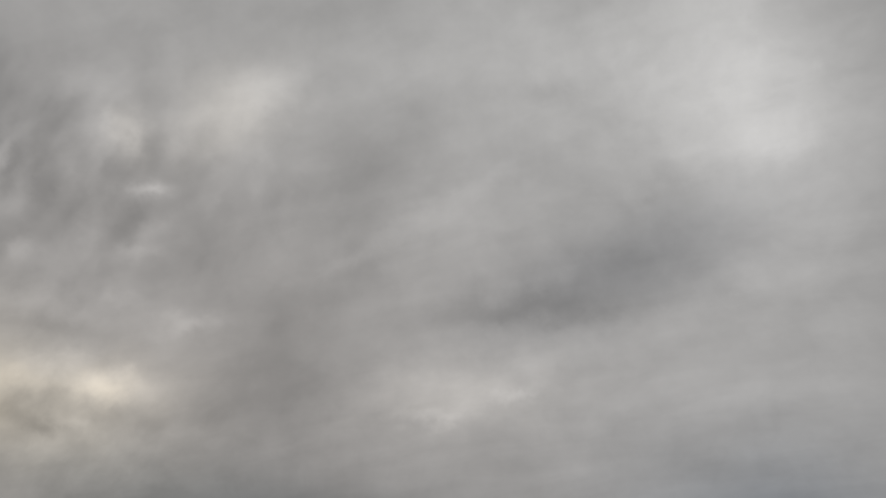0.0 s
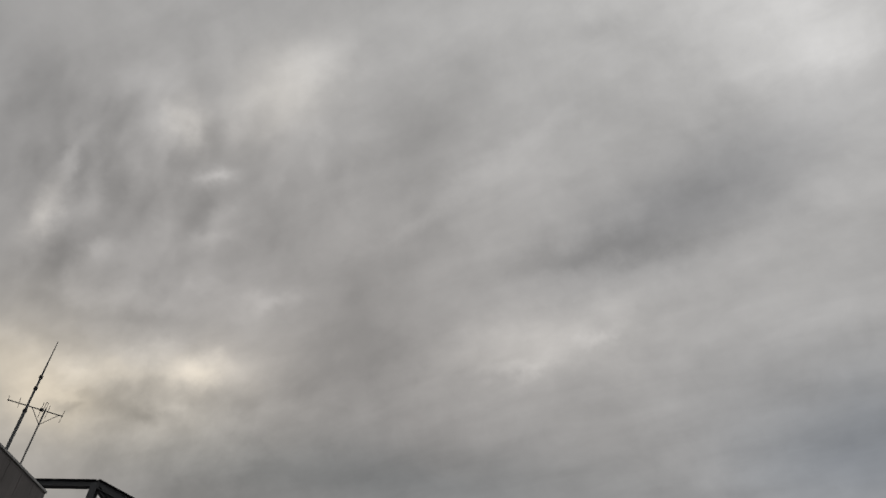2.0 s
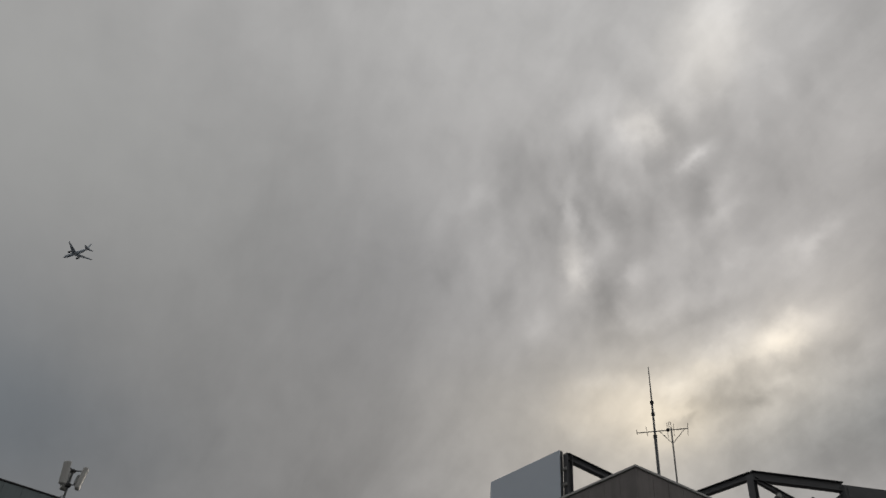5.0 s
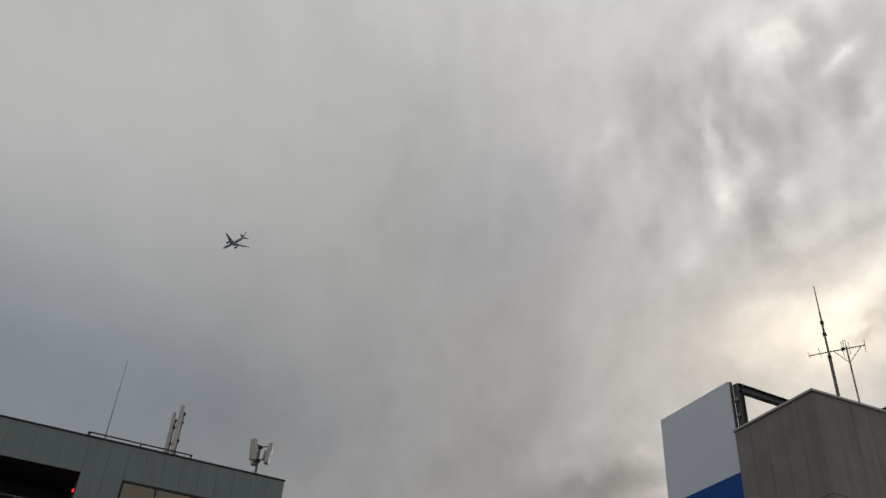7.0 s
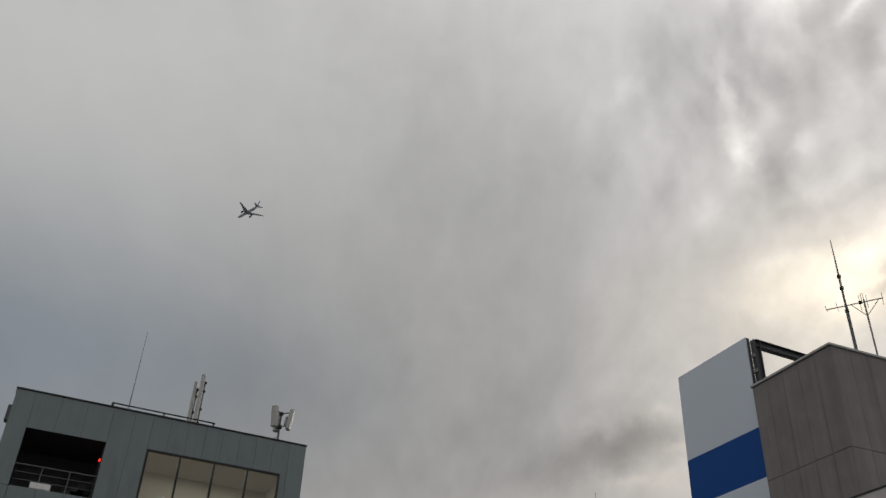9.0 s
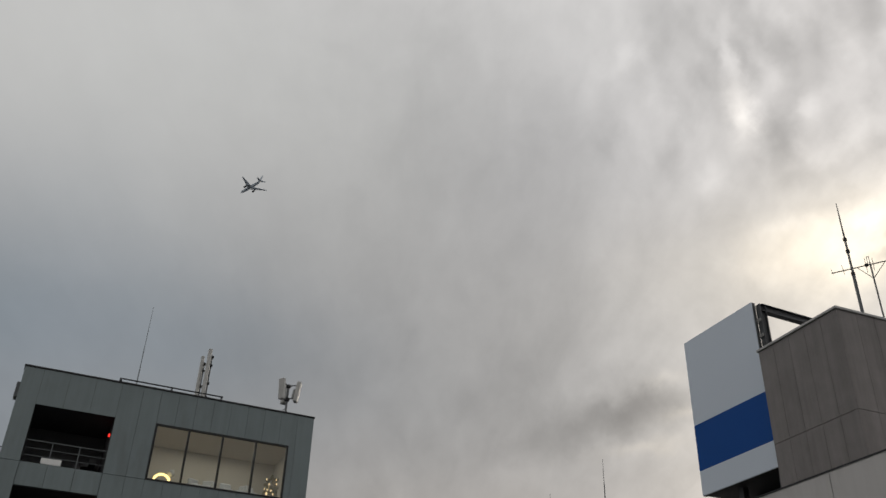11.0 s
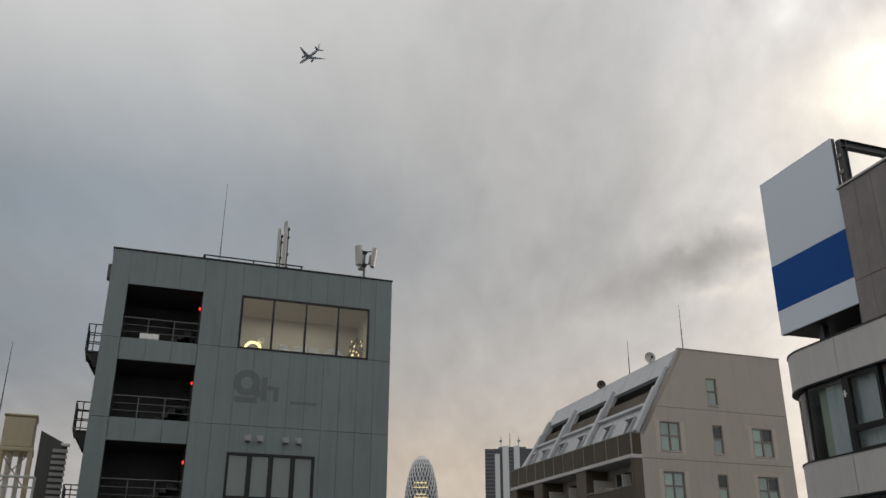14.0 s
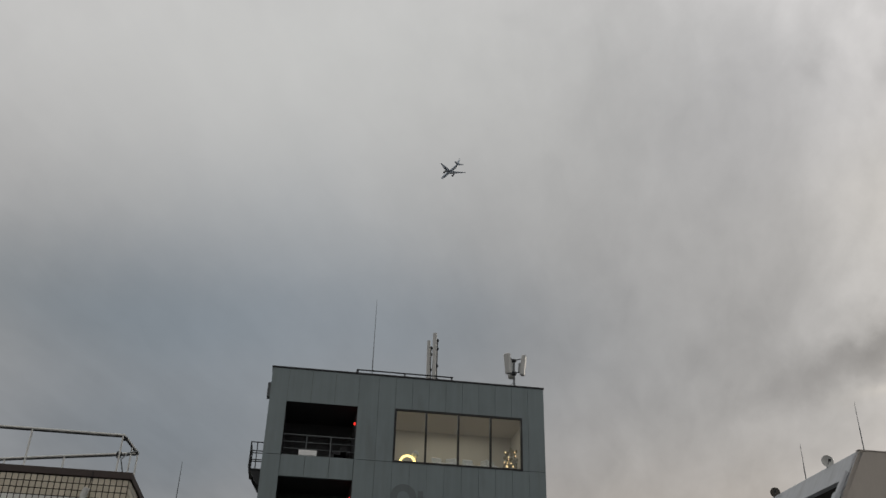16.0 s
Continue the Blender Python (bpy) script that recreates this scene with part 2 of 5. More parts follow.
bank(23.7, 31.3, 2.5, 0.8, 11, -0.15)
bank(47.6, 40.2, 0.6, 1.6, 2, 0.15)
bank(45.2, 39.2, 0.5, 1.5, 0, -0.15)
bank(34.4, 43.3, 0.6, 1.8, -18, 0.15)
bank(37.1, 37.1, 1.1, 0.9, 16, 0.15)
bank(35.6, 34.9, 2.1, 0.6, 9, 0.15)
bank(30.8, 35.8, 2.3, 0.6, 13, 0.15)
bank(37.9, 33.6, 2.1, 0.6, 11, -0.13)
bank(27.4, 29.9, 1.3, 0.4, 2, 0.23)
bank(33.9, 29.3, 0.8, 0.4, 6, -0.23)
bank(44.3, 34.5, 1.3, 0.8, 13, 0.15)
bank(46.6, 35.8, 1.4, 0.8, 24, -0.13)
bank(36.2, 37.9, 0.9, 1.5, -14, 0.17)
bank(32.7, 38.9, 1.2, 1.6, -17, -0.13)
bank(36.6, 31.7, 1.4, 0.6, 10, -0.15)
bank(39.4, 30.8, 1.6, 0.5, 12, 0.15)
bank(52.5, 23.0, 1.7, 0.6, 13, -0.11)
bank(48.1, 22.2, 1.7, 0.5, 10, 0.13)
bank(21.9, 55.6, 12.7, 4.0, 26, 0.17)
bank(52.5, 36.5, 8.0, 7.3, 6, 0.22)
bank(104.1, 18.5, 9.7, 5.0, 10, 0.14)
bank(56.7, 37.0, 7.8, 5.4, 20, 0.04)
for j in range(BANK_EL[2]):
    for i in range(BANK_AZ[2]):
        w = BANKS[j * BANK_AZ[2] + i]
        if abs(w) < 0.02:
            continue
        el = BANK_EL[0] + j * BANK_EL[1]
        g = wmath("MULTIPLY", lobe(BANK_AZ[0] + i * BANK_AZ[1], el, 13.0 * math.cos(radians(el)), 9.5), w)
        stops = wmath("ADD", stops, g)
gain = wnode("ShaderNodeCombineXYZ")
power = wmath("POWER", 2.0, stops)
wl.new(wmath("MULTIPLY", power, wmath("MULTIPLY_ADD", warmth, 0.5, 1.0)), gain.inputs[0])
wl.new(power, gain.inputs[1])
wl.new(wmath("MULTIPLY", power, wmath("MULTIPLY_ADD", warmth, -1.0, 1.0)), gain.inputs[2])
clouds = wvec("MULTIPLY", clouds, gain.outputs[0])
clouds = wvec("MAXIMUM", clouds, (0.04, 0.045, 0.05))

air = wnode("ShaderNodeTexSky")
air.sky_type, air.sun_disc = "NISHITA", False
air.sun_elevation, air.sun_rotation = radians(SUN_EL), radians(-SUN_AZ)
air_bg, cloud_bg = wnode("ShaderNodeBackground"), wnode("ShaderNodeBackground")
wl.new(air.outputs[0], air_bg.inputs[0])
air_bg.inputs[1].default_value = 0.05
wl.new(clouds, cloud_bg.inputs[0])
cloud_bg.inputs[1].default_value = 1.0
layers = wnode("ShaderNodeMixShader")
layers.inputs[0].default_value = 0.96
wl.new(air_bg.outputs[0], layers.inputs[1])
wl.new(cloud_bg.outputs[0], layers.inputs[2])
wl.new(layers.outputs[0], wnode("ShaderNodeOutputWorld").inputs[0])

sun = new("sun", bpy.data.lights.new("sun", "SUN"))
sun.data.energy, sun.data.angle, sun.data.color = 0.5, radians(20), (1.0, 0.9, 0.76)
sun.matrix_world = look(heading(SUN_AZ, SUN_EL) * 100, (0, 0, 0))


# ---- materials ----
def material(name, colour, rough=0.6, metal=0.0, vary=0.10, scale=1.2, streak=0.0, bump=0.15, fine=40.0, dirt=None, each=0.0, spec=0.5):
    """A painted or mineral surface: blotches, rain streaks, grain and a little relief. each: how far single pieces differ."""
    m = bpy.data.materials.new(name)
    m.use_nodes = True
    nt = m.node_tree
    n, l = nt.nodes, nt.links
    bsdf = n["Principled BSDF"]
    bsdf.inputs["Roughness"].default_value, bsdf.inputs["Metallic"].default_value = rough, metal
    bsdf.inputs["Specular IOR Level"].default_value = spec
    co = n.new("ShaderNodeTexCoord").outputs["Object"]

    def tex(vec, s, d, stretch=None):
        if stretch:
            mp = n.new("ShaderNodeMapping")
            mp.inputs["Scale"].default_value = stretch
            l.new(vec, mp.inputs["Vector"])
            vec = mp.outputs[0]
        t = n.new("ShaderNodeTexNoise")
        t.inputs["Scale"].default_value, t.inputs["Detail"].default_value, t.inputs["Roughness"].default_value = s, d, 0.6
        l.new(vec, t.inputs["Vector"])
        return t.outputs[0]

    def ma(op, a, b, c=None):
        t = n.new("ShaderNodeMath")
        t.operation = op
        for i, v in enumerate((a, b, c)):
            if v is None:
                continue
            if isinstance(v, (int, float)):
                t.inputs[i].default_value = v
            else:
                l.new(v, t.inputs[i])
        return t.outputs[0]

    small = tex(co, fine, 4)
    f = ma("MULTIPLY_ADD", ma("SUBTRACT", tex(co, scale, 5), 0.5), 2.2 * vary, 1.0)
    f = ma("ADD", f, ma("MULTIPLY", ma("SUBTRACT", small, 0.5), 0.8 * vary))
    if streak:
        f = ma("ADD", f, ma("MULTIPLY", ma("SUBTRACT", tex(co, 1.0, 4, (5.0, 5.0, 0.22)), 0.5), 2.0 * streak))
    if each:
        oi = n.new("ShaderNodeObjectInfo").outputs["Random"]
        f = ma("ADD", f, ma("MULTIPLY", ma("SUBTRACT", oi, 0.5), 2 * each))
    mul = n.new("ShaderNodeVectorMath")
    mul.operation = "SCALE"
    mul.inputs[0].default_value = colour
    l.new(f, mul.inputs["Scale"])
    out = mul.outputs[0]
    if dirt:
        mix = n.new("ShaderNodeMix")
        mix.data_type = "RGBA"
        r = n.new("ShaderNodeValToRGB")
        r.color_ramp.elements[0].position, r.color_ramp.elements[1].position = 0.52, 0.72
        l.new(tex(co, 0.7, 6, (2.0, 2.0, 0.5)), r.inputs[0])
        l.new(ma("MULTIPLY", r.outputs[0], 0.7), mix.inputs[0])
        l.new(out, mix.inputs[6])
        mix.inputs[7].default_value = (*dirt, 1)
        out = mix.outputs[2]
    l.new(out, bsdf.inputs["Base Color"])
    l.new(ma("MULTIPLY_ADD", ma("SUBTRACT", small, 0.5), 0.25, rough), bsdf.inputs["Roughness"])
    if bump:
        b = n.new("ShaderNodeBump")
        b.inputs["Strength"].default_value, b.inputs["Distance"].default_value = bump, 0.01
        l.new(small, b.inputs["Height"])
        l.new(b.outputs[0], bsdf.inputs["Normal"])
    return m


def glass(name, tint=(0.9, 0.95, 0.95), mirror=0.03, rough=0.0):
    """A window pane: a clear sheet with a real reflection that grows towards grazing."""
    m = bpy.data.materials.new(name)
    m.use_nodes = True
    n, l = m.node_tree.nodes, m.node_tree.links
    n.clear()
    o, mix = n.new("ShaderNodeOutputMaterial"), n.new("ShaderNodeMixShader")
    clear, shine, fr = n.new("ShaderNodeBsdfTransparent"), n.new("ShaderNodeBsdfGlossy"), n.new("ShaderNodeFresnel")
    clear.inputs[0].default_value = (*tint, 1)
    shine.inputs["Roughness"].default_value = rough
    wave, bump = n.new("ShaderNodeTexNoise"), n.new("ShaderNodeBump")
    wave.inputs["Scale"].default_value = 0.8
    bump.inputs["Strength"].default_value, bump.inputs["Distance"].default_value = 0.10, 0.02
    l.new(n.new("ShaderNodeTexCoord").outputs["Object"], wave.inputs["Vector"])
    l.new(wave.outputs[0], bump.inputs["Height"])
    l.new(bump.outputs[0], shine.inputs["Normal"])
    fr.inputs[0].default_value = 1.5
    add = n.new("ShaderNodeMath")
    add.operation = "ADD"
    add.use_clamp = True
    add.inputs[1].default_value = mirror
    l.new(fr.outputs[0], add.inputs[0])
    l.new(add.outputs[0], mix.inputs[0])
    l.new(clear.outputs[0], mix.inputs[1])
    l.new(shine.outputs[0], mix.inputs[2])
    l.new(mix.outputs[0], o.inputs[0])
    return m


def glow(name, colour, strength):
    m = bpy.data.materials.new(name)
    m.use_nodes = True
    b = m.node_tree.nodes["Principled BSDF"]
    b.inputs["Base Color"].default_value = (*colour, 1)
    b.inputs["Emission Color"].default_value = (*colour, 1)
    b.inputs["Emission Strength"].default_value = strength
    return m


ECP = material("grey_cladding", (0.182, 0.220, 0.225), 0.62, vary=0.13, scale=0.6, streak=0.17, each=0.025, fine=26, dirt=(0.144, 0.165, 0.168))
ECP_BACK = material("grey_wall_backing", (0.07, 0.075, 0.075), 0.9)
# stairwell gloom is put into this dark colour; also the louvred block's grey
STAIR_DARK = material("stair_gloom_and_block_grey", (0.085, 0.088, 0.09), 0.9, vary=0.2, scale=0.8, streak=0.15)
GHOST = material("weathered_sign_mark", (0.130, 0.150, 0.155), 0.7, vary=0.10, scale=3.0, streak=0.08)
BLACK_METAL = material("black_metal", (0.018, 0.019, 0.02), 0.45, metal=0.4, vary=0.15)
STEEL_GREY = material("grey_steel", (0.13, 0.14, 0.145), 0.6, metal=0.1, vary=0.15)
GALV = material("galvanised_steel", (0.25, 0.25, 0.24), 0.6, metal=0.2, vary=0.2, scale=4)
TRUSS = material("dark_painted_steel", (0.085, 0.088, 0.092), 0.55, metal=0.3, vary=0.2, scale=2)
WHITE_PAINT = material("white_paint", (0.80, 0.80, 0.78), 0.55, vary=0.05, scale=2)
ANT_WHITE = material("antenna_plastic", (0.48, 0.48, 0.46), 0.5, vary=0.06, scale=3)
VENT = material("vent_hood_metal", (0.30, 0.31, 0.31), 0.45, metal=0.4, vary=0.1)
ROOM = material("cream_room_wall", (0.56, 0.535, 0.47), 0.8, vary=0.04, scale=0.7)
ROOM_FLOOR = material("room_floor", (0.35, 0.28, 0.2), 0.7)
SIGN_WHITE = material("sign_white_film", (0.62, 0.69, 0.775), 0.5, vary=0.025, scale=0.4, bump=0.03)
SIGN_BLUE = material("sign_blue_film", (0.004, 0.070, 0.30), 0.55, vary=0.04, scale=0.5, bump=0.03, spec=0.15)
CONC = material("weathered_concrete", (0.218, 0.203, 0.197), 0.85, vary=0.26, scale=1.1, streak=0.22, fine=18, dirt=(0.175, 0.160, 0.155), each=0.05)
COPING = material("pale_metal_coping", (0.36, 0.36, 0.35), 0.45, metal=0.5)
PANEL = material("pale_spandrel_panel", (0.51, 0.495, 0.48), 0.45, vary=0.06, scale=0.6, streak=0.08, dirt=(0.43, 0.41, 0.39), each=0.03, bump=0.05)
# near-black colour holds the gloom of rooms and recesses; also backs panel joints
GLOOM_JOINT_BLACK = material("gloom_and_joint_black", (0.02, 0.021, 0.024), 0.9, vary=0.3)
CURTAIN = material("pale_curtain", (0.70, 0.74, 0.76), 0.9, vary=0.05, scale=2)
CURTAIN_WARM = material("pink_beige_curtain", (0.42, 0.34, 0.31), 0.9, vary=0.06, scale=2)
MINT_STRIP = material("pale_mint_strip", (0.45, 0.5, 0.42), 0.8)
RED = material("red_marker", (0.55, 0.04, 0.02), 0.6)
PANE = glass("window_glass")
PANE_DARK = glass("dark_window_glass", (0.52, 0.64, 0.72), 0.07, rough=0.10)
OFFICE_DIM = material("unlit_office_wall", (0.20, 0.28, 0.33), 0.9, vary=0.3, scale=0.5)


# ---- building helpers ----
def part(name, bm, mat, parent=None, label="", m=None):
    me = bpy.data.meshes.new(name)
    bm.to_mesh(me)
    bm.free()
    me.materials.append(mat)
    ob = new(name, me)
    if parent is not None:
        ob.parent = parent
    if m is not None:
        ob.matrix_basis = m
    if label:
        tagged(ob, label)
    return ob


def empty(name, m, label, category, kind="", group=""):
    ob = new(name)
    ob.empty_display_size = 0.3
    ob.matrix_basis = m
    return tagged(ob, label, category, group, kind)


def box(bm, x0, x1, y0, y1, z0, z1, bevel=0.0):
    vs = bmesh.ops.create_cube(bm, size=1)["verts"]
    for v in vs:
        v.co = Vector(((x0 + x1) / 2 + v.co.x * (x1 - x0), (y0 + y1) / 2 + v.co.y * (y1 - y0), (z0 + z1) / 2 + v.co.z * (z1 - z0)))
    if bevel:
        es = {e for v in vs for e in v.link_edges}
        bmesh.ops.bevel(bm, geom=list(es), offset=bevel, segments=1, affect="EDGES")
    return bm


def boxes(*rows, bevel=0.0):
    bm = bmesh.new()
    for r in rows:
        box(bm, *r, bevel=bevel)
    return bm


def rod(bm, a, b, r, r2=None, n=8):
    """A round bar from a to b."""
    a, b = Vector(a), Vector(b)
    d = b - a
    vs = bmesh.ops.create_cone(bm, cap_ends=True, segments=n, radius1=r, radius2=r if r2 is None else r2, depth=d.length)["verts"]
    m = Matrix.Translation((a + b) / 2) @ d.to_track_quat("Z", "Y").to_matrix().to_4x4()
    bmesh.ops.transform(bm, matrix=m, verts=vs)
    return bm


def rods(*rows, n=8):
    bm = bmesh.new()
    for r in rows:
        rod(bm, *r, n=n)
    return bm


def beam(bm, a, b, w, h):
    """A square bar from a to b."""
    a, b = Vector(a), Vector(b)
    d = b - a
    vs = bmesh.ops.create_cube(bm, size=1)["verts"]
    m = Matrix.Translation((a + b) / 2) @ d.to_track_quat("Z", "Y").to_matrix().to_4x4() @ Matrix.Diagonal((w, h, d.length, 1))
    bmesh.ops.transform(bm, matrix=m, verts=vs)
    return bm


def hbeam(bm, a, b, w, h, t=0.02):
    """A rolled H section from a to b: two flanges and a web."""
    a, b = Vector(a), Vector(b)
    d = b - a
    frame_m = Matrix.Translation((a + b) / 2) @ d.to_track_quat("Z", "Y").to_matrix().to_4x4()
    for x0, x1, y0, y1 in ((-w / 2, w / 2, h / 2 - t, h / 2), (-w / 2, w / 2, -h / 2, -h / 2 + t), (-t / 2, t / 2, -h / 2 + t, h / 2 - t)):
        vs = bmesh.ops.create_cube(bm, size=1)["verts"]
        for v in vs:
            v.co = frame_m @ Vector(((x0 + x1) / 2 + v.co.x * (x1 - x0), (y0 + y1) / 2 + v.co.y * (y1 - y0), v.co.z * d.length))
    return bm


def prism(bm, outline, a, b, axis="y"):
    """A flat outline of (u, z) drawn out from a to b along y (or of (x, y) along z)."""
    rings = []
    for s in (a, b):
        rings.append([bm.verts.new((u, s, z) if axis == "y" else (u, z, s)) for u, z in outline])
    n = len(outline)
    faces = [bm.faces.new(rings[0]), bm.faces.new(rings[1][::-1])]
    for i in range(n):
        faces.append(bm.faces.new((rings[0][i], rings[1][i], rings[1][(i + 1) % n], rings[0][(i + 1) % n])))
    bmesh.ops.recalc_face_normals(bm, faces=faces)
    return bm


def cut(rect, holes):
    """The rectangles (u0, u1, z0, z1) that are left of rect when the holes are taken out."""
    left = [rect]
    for h0, h1, g0, g1 in holes:
        nxt = []
        for u0, u1, z0, z1 in left:
            a0, a1, b0, b1 = max(u0, h0), min(u1, h1), max(z0, g0), min(z1, g1)
            if a0 >= a1 - 1e-6 or b0 >= b1 - 1e-6:
                nxt.append((u0, u1, z0, z1))
                continue
            if u0 < a0: nxt.append((u0, a0, z0, z1))
            if a1 < u1: nxt.append((a1, u1, z0, z1))
            if z0 < b0: nxt.append((a0, a1, z0, b0))
            if b1 < z1: nxt.append((a0, a1, b1, z1))
        left = nxt
    return left


def ring(u0, u1, z0, z1, t):
    """The four bars of a rectangular frame, as rectangles."""
    return ((u0, u1, z1 - t, z1), (u0, u1, z0, z0 + t), (u0, u0 + t, z0 + t, z1 - t), (u1 - t, u1, z0 + t, z1 - t))


def pane(name, u0, u1, y, z0, z1, mat, parent):
    bm = bmesh.new()
    bm.faces.new([bm.verts.new(p) for p in ((u0, y, z0), (u1, y, z0), (u1, y, z1), (u0, y, z1))])
    ob = part(name, bm, mat, parent)
    ob.visible_shadow = False
    return ob


# ---- ground ----
ASPHALT = material("asphalt", (0.05, 0.05, 0.052), 0.9, vary=0.2, scale=0.3)
tagged(part("ground", boxes((-3000, 1500, -2200, 2200, -1.0, 0.0)), ASPHALT), "dark grey asphalt street level far below", "ground", kind="structure")
OWN = material("own_building_wall", (0.35, 0.34, 0.32), 0.8, vary=0.1, scale=0.5)
tagged(part("wall_behind_viewer", boxes((2.0, 2.4, -14, 0.6, 0, 22)), OWN), "plain pale wall behind the viewer's balcony", "wall", kind="structure")
tagged(part("floor_balcony", boxes((-1.4, 2.0, -14, 14, 12.2, 12.4)), OWN), "plain concrete balcony floor under the viewer", "floor", kind="structure")


# ---- the grey clad building with open stair landings ----
G = empty("grey_building", pose(-34.50, -0.70, EYE, 0, 0, 88.89), "tall grey panel-clad building with open stair landings and lit top window", "building")
GW, GH, GD, STOREY = 11.31, 13.0, 10.0, 3.02
STAIR_U = (0.69, 3.54)
landings = [(STAIR_U[0], STAIR_U[1], 9.46 - STOREY * k, 11.59 - STOREY * k) for k in range(5)]
TOP_WIN = (5.06, 10.36, 9.43, 11.63)
low_wins = [(5.02, 8.38, 3.71 - STOREY * k, 5.40 - STOREY * k) for k in range(3)]
# parapets of the landings are panels of their own, so the holes run through the full stair strip
strip = [(STAIR_U[0], STAIR_U[1], -14.0, 11.59)]
holes = strip + [TOP_WIN] + low_wins
for u0, u1, z0, z1 in cut((0.02, GW - 0.02, -14.0, GH - 0.03), holes):
    part("front_wall", boxes((u0, u1, 0.06, 0.22, z0, z1)), ECP_BACK, G)
part("side_wall", boxes((0.02, 0.2, 0.22, GD, -14.0, GH - 0.03)), ECP_BACK, G)
part("side_wall", boxes((GW - 0.2, GW - 0.02, 0.22, GD, -14.0, GH - 0.03)), ECP_BACK, G)
part("back_wall", boxes((0.2, GW - 0.2, GD - 0.2, GD, -14.0, GH - 0.03)), ECP_BACK, G)
part("roof", boxes((0.2, GW - 0.2, 0.22, GD - 0.2, GH - 0.5, GH - 0.3)), ECP_BACK, G)
bm = bmesh.new()
for r in ((-0.03, GW + 0.03, -0.03, 0.25, GH - 0.03, GH + 0.035), (-0.03, 0.25, 0.25, GD, GH - 0.03, GH + 0.035), (GW - 0.25, GW + 0.03, 0.25, GD, GH - 0.03, GH + 0.035)):
    box(bm, *r, bevel=0.008)
part("coping", bm, BLACK_METAL, G, "black metal roof edge")

# side cladding of the two flanks
for u in (0.0, GW - 0.02):
    part("side_cladding", boxes((u, u + 0.02, 0.06, GD, -14.0, GH - 0.03)), ECP, G)

# stair landings: floor slabs, back and side walls, parapet, rail
sl, sr = STAIR_U
# the recess is painted dark to carry the landings' shade
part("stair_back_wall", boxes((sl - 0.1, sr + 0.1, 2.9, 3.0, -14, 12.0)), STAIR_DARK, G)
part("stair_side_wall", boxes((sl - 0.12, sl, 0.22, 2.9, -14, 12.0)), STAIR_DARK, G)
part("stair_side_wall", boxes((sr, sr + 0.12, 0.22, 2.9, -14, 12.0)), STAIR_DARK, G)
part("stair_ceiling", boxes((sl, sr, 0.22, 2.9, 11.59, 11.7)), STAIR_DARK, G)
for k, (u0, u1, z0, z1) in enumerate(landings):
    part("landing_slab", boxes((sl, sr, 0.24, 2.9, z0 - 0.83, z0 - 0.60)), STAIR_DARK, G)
    w = (u1 - u0) / 3
    for i in range(3):
        part("parapet_panel", boxes((u0 + i * w + 0.006, u0 + (i + 1) * w - 0.006, 0.05, 0.21, z0 - 0.84, z0), bevel=0.006), ECP, G)
    bm = bmesh.new()
    for dz in (0.83, 0.55, 0.28):
        rod(bm, (u0, 0.14, z0 + dz), (u1, 0.14, z0 + dz), 0.022 if dz > 0.8 else 0.013)
    part("stair_rail", bm, STEEL_GREY, G, "grey steel hand rail")
    for i in range(1, 3):
        part("rail_post", rods(((u0 + i * w, 0.14, z0), (u0 + i * w, 0.14, z0 + 0.83), 0.02)), STEEL_GREY, G)
    lamp = part("alarm_lamp", rods(((sr - 0.015, 0.55, z0 + 1.58), (sr - 0.07, 0.55, z0 + 1.58), 0.07, 0.05), n=14), glow("red_alarm_lamp", (0.9, 0.03, 0.02), 1.2), G, "small glowing red alarm lamp") if k == 0 else None
    if k == 0:
        alarm = lamp
    else:
        o = alarm.copy()
        scene.collection.objects.link(o)
        o.location.z -= STOREY * k
    # stair flight seen dimly behind the rail
    bm = bmesh.new()
    for s in range(9):
        box(bm, sl + 0.3 + s * 0.26, sl + 0.56 + s * 0.26, 1.7, 2.85, z0 - 0.6 + s * 0.17, z0 - 0.43 + s * 0.17)
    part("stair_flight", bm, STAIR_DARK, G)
notice = empty("notice_box", G.matrix_basis @ pose(1.72, 0.10, 9.46), "white notice board fixed at the top landing's rail", "sign")
for i in range(3):
    part("notice_panel", boxes((-0.33 + i * 0.225, -0.125 + i * 0.225, -0.05, -0.02, 0.02, 0.21), bevel=0.006), WHITE_PAINT, notice)
part("notice_back", boxes((-0.35, 0.35, -0.02, 0.02, 0.0, 0.23)), WHITE_PAINT, notice)


def window_frame(parent, u0, u1, z0, z1, bars, t, y0, y1, mat, name="window_frame"):
    bm = bmesh.new()
    for r in ring(u0, u1, z0, z1, t):
        box(bm, r[0], r[1], y0, y1, r[2], r[3], bevel=0.005)
    for b in bars:
        box(bm, b - t / 2, b + t / 2, y0 + 0.004, y1, z0 + t, z1 - t)
    return part(name, bm, mat, parent)


# the lit lounge behind the top window
u0, u1, z0, z1 = TOP_WIN
bars = (6.36, 7.69, 9.03)
top_window = new("window")
top_window.parent = G
window_frame(top_window, u0, u1, z0, z1, bars, 0.075, -0.02, 0.10, BLACK_METAL)
edges = (u0 + 0.07, *bars, u1 - 0.07)
for a, b in zip(edges, edges[1:]):
    pane("pane", a, b, 0.035, z0 + 0.07, z1 - 0.07, PANE, top_window)
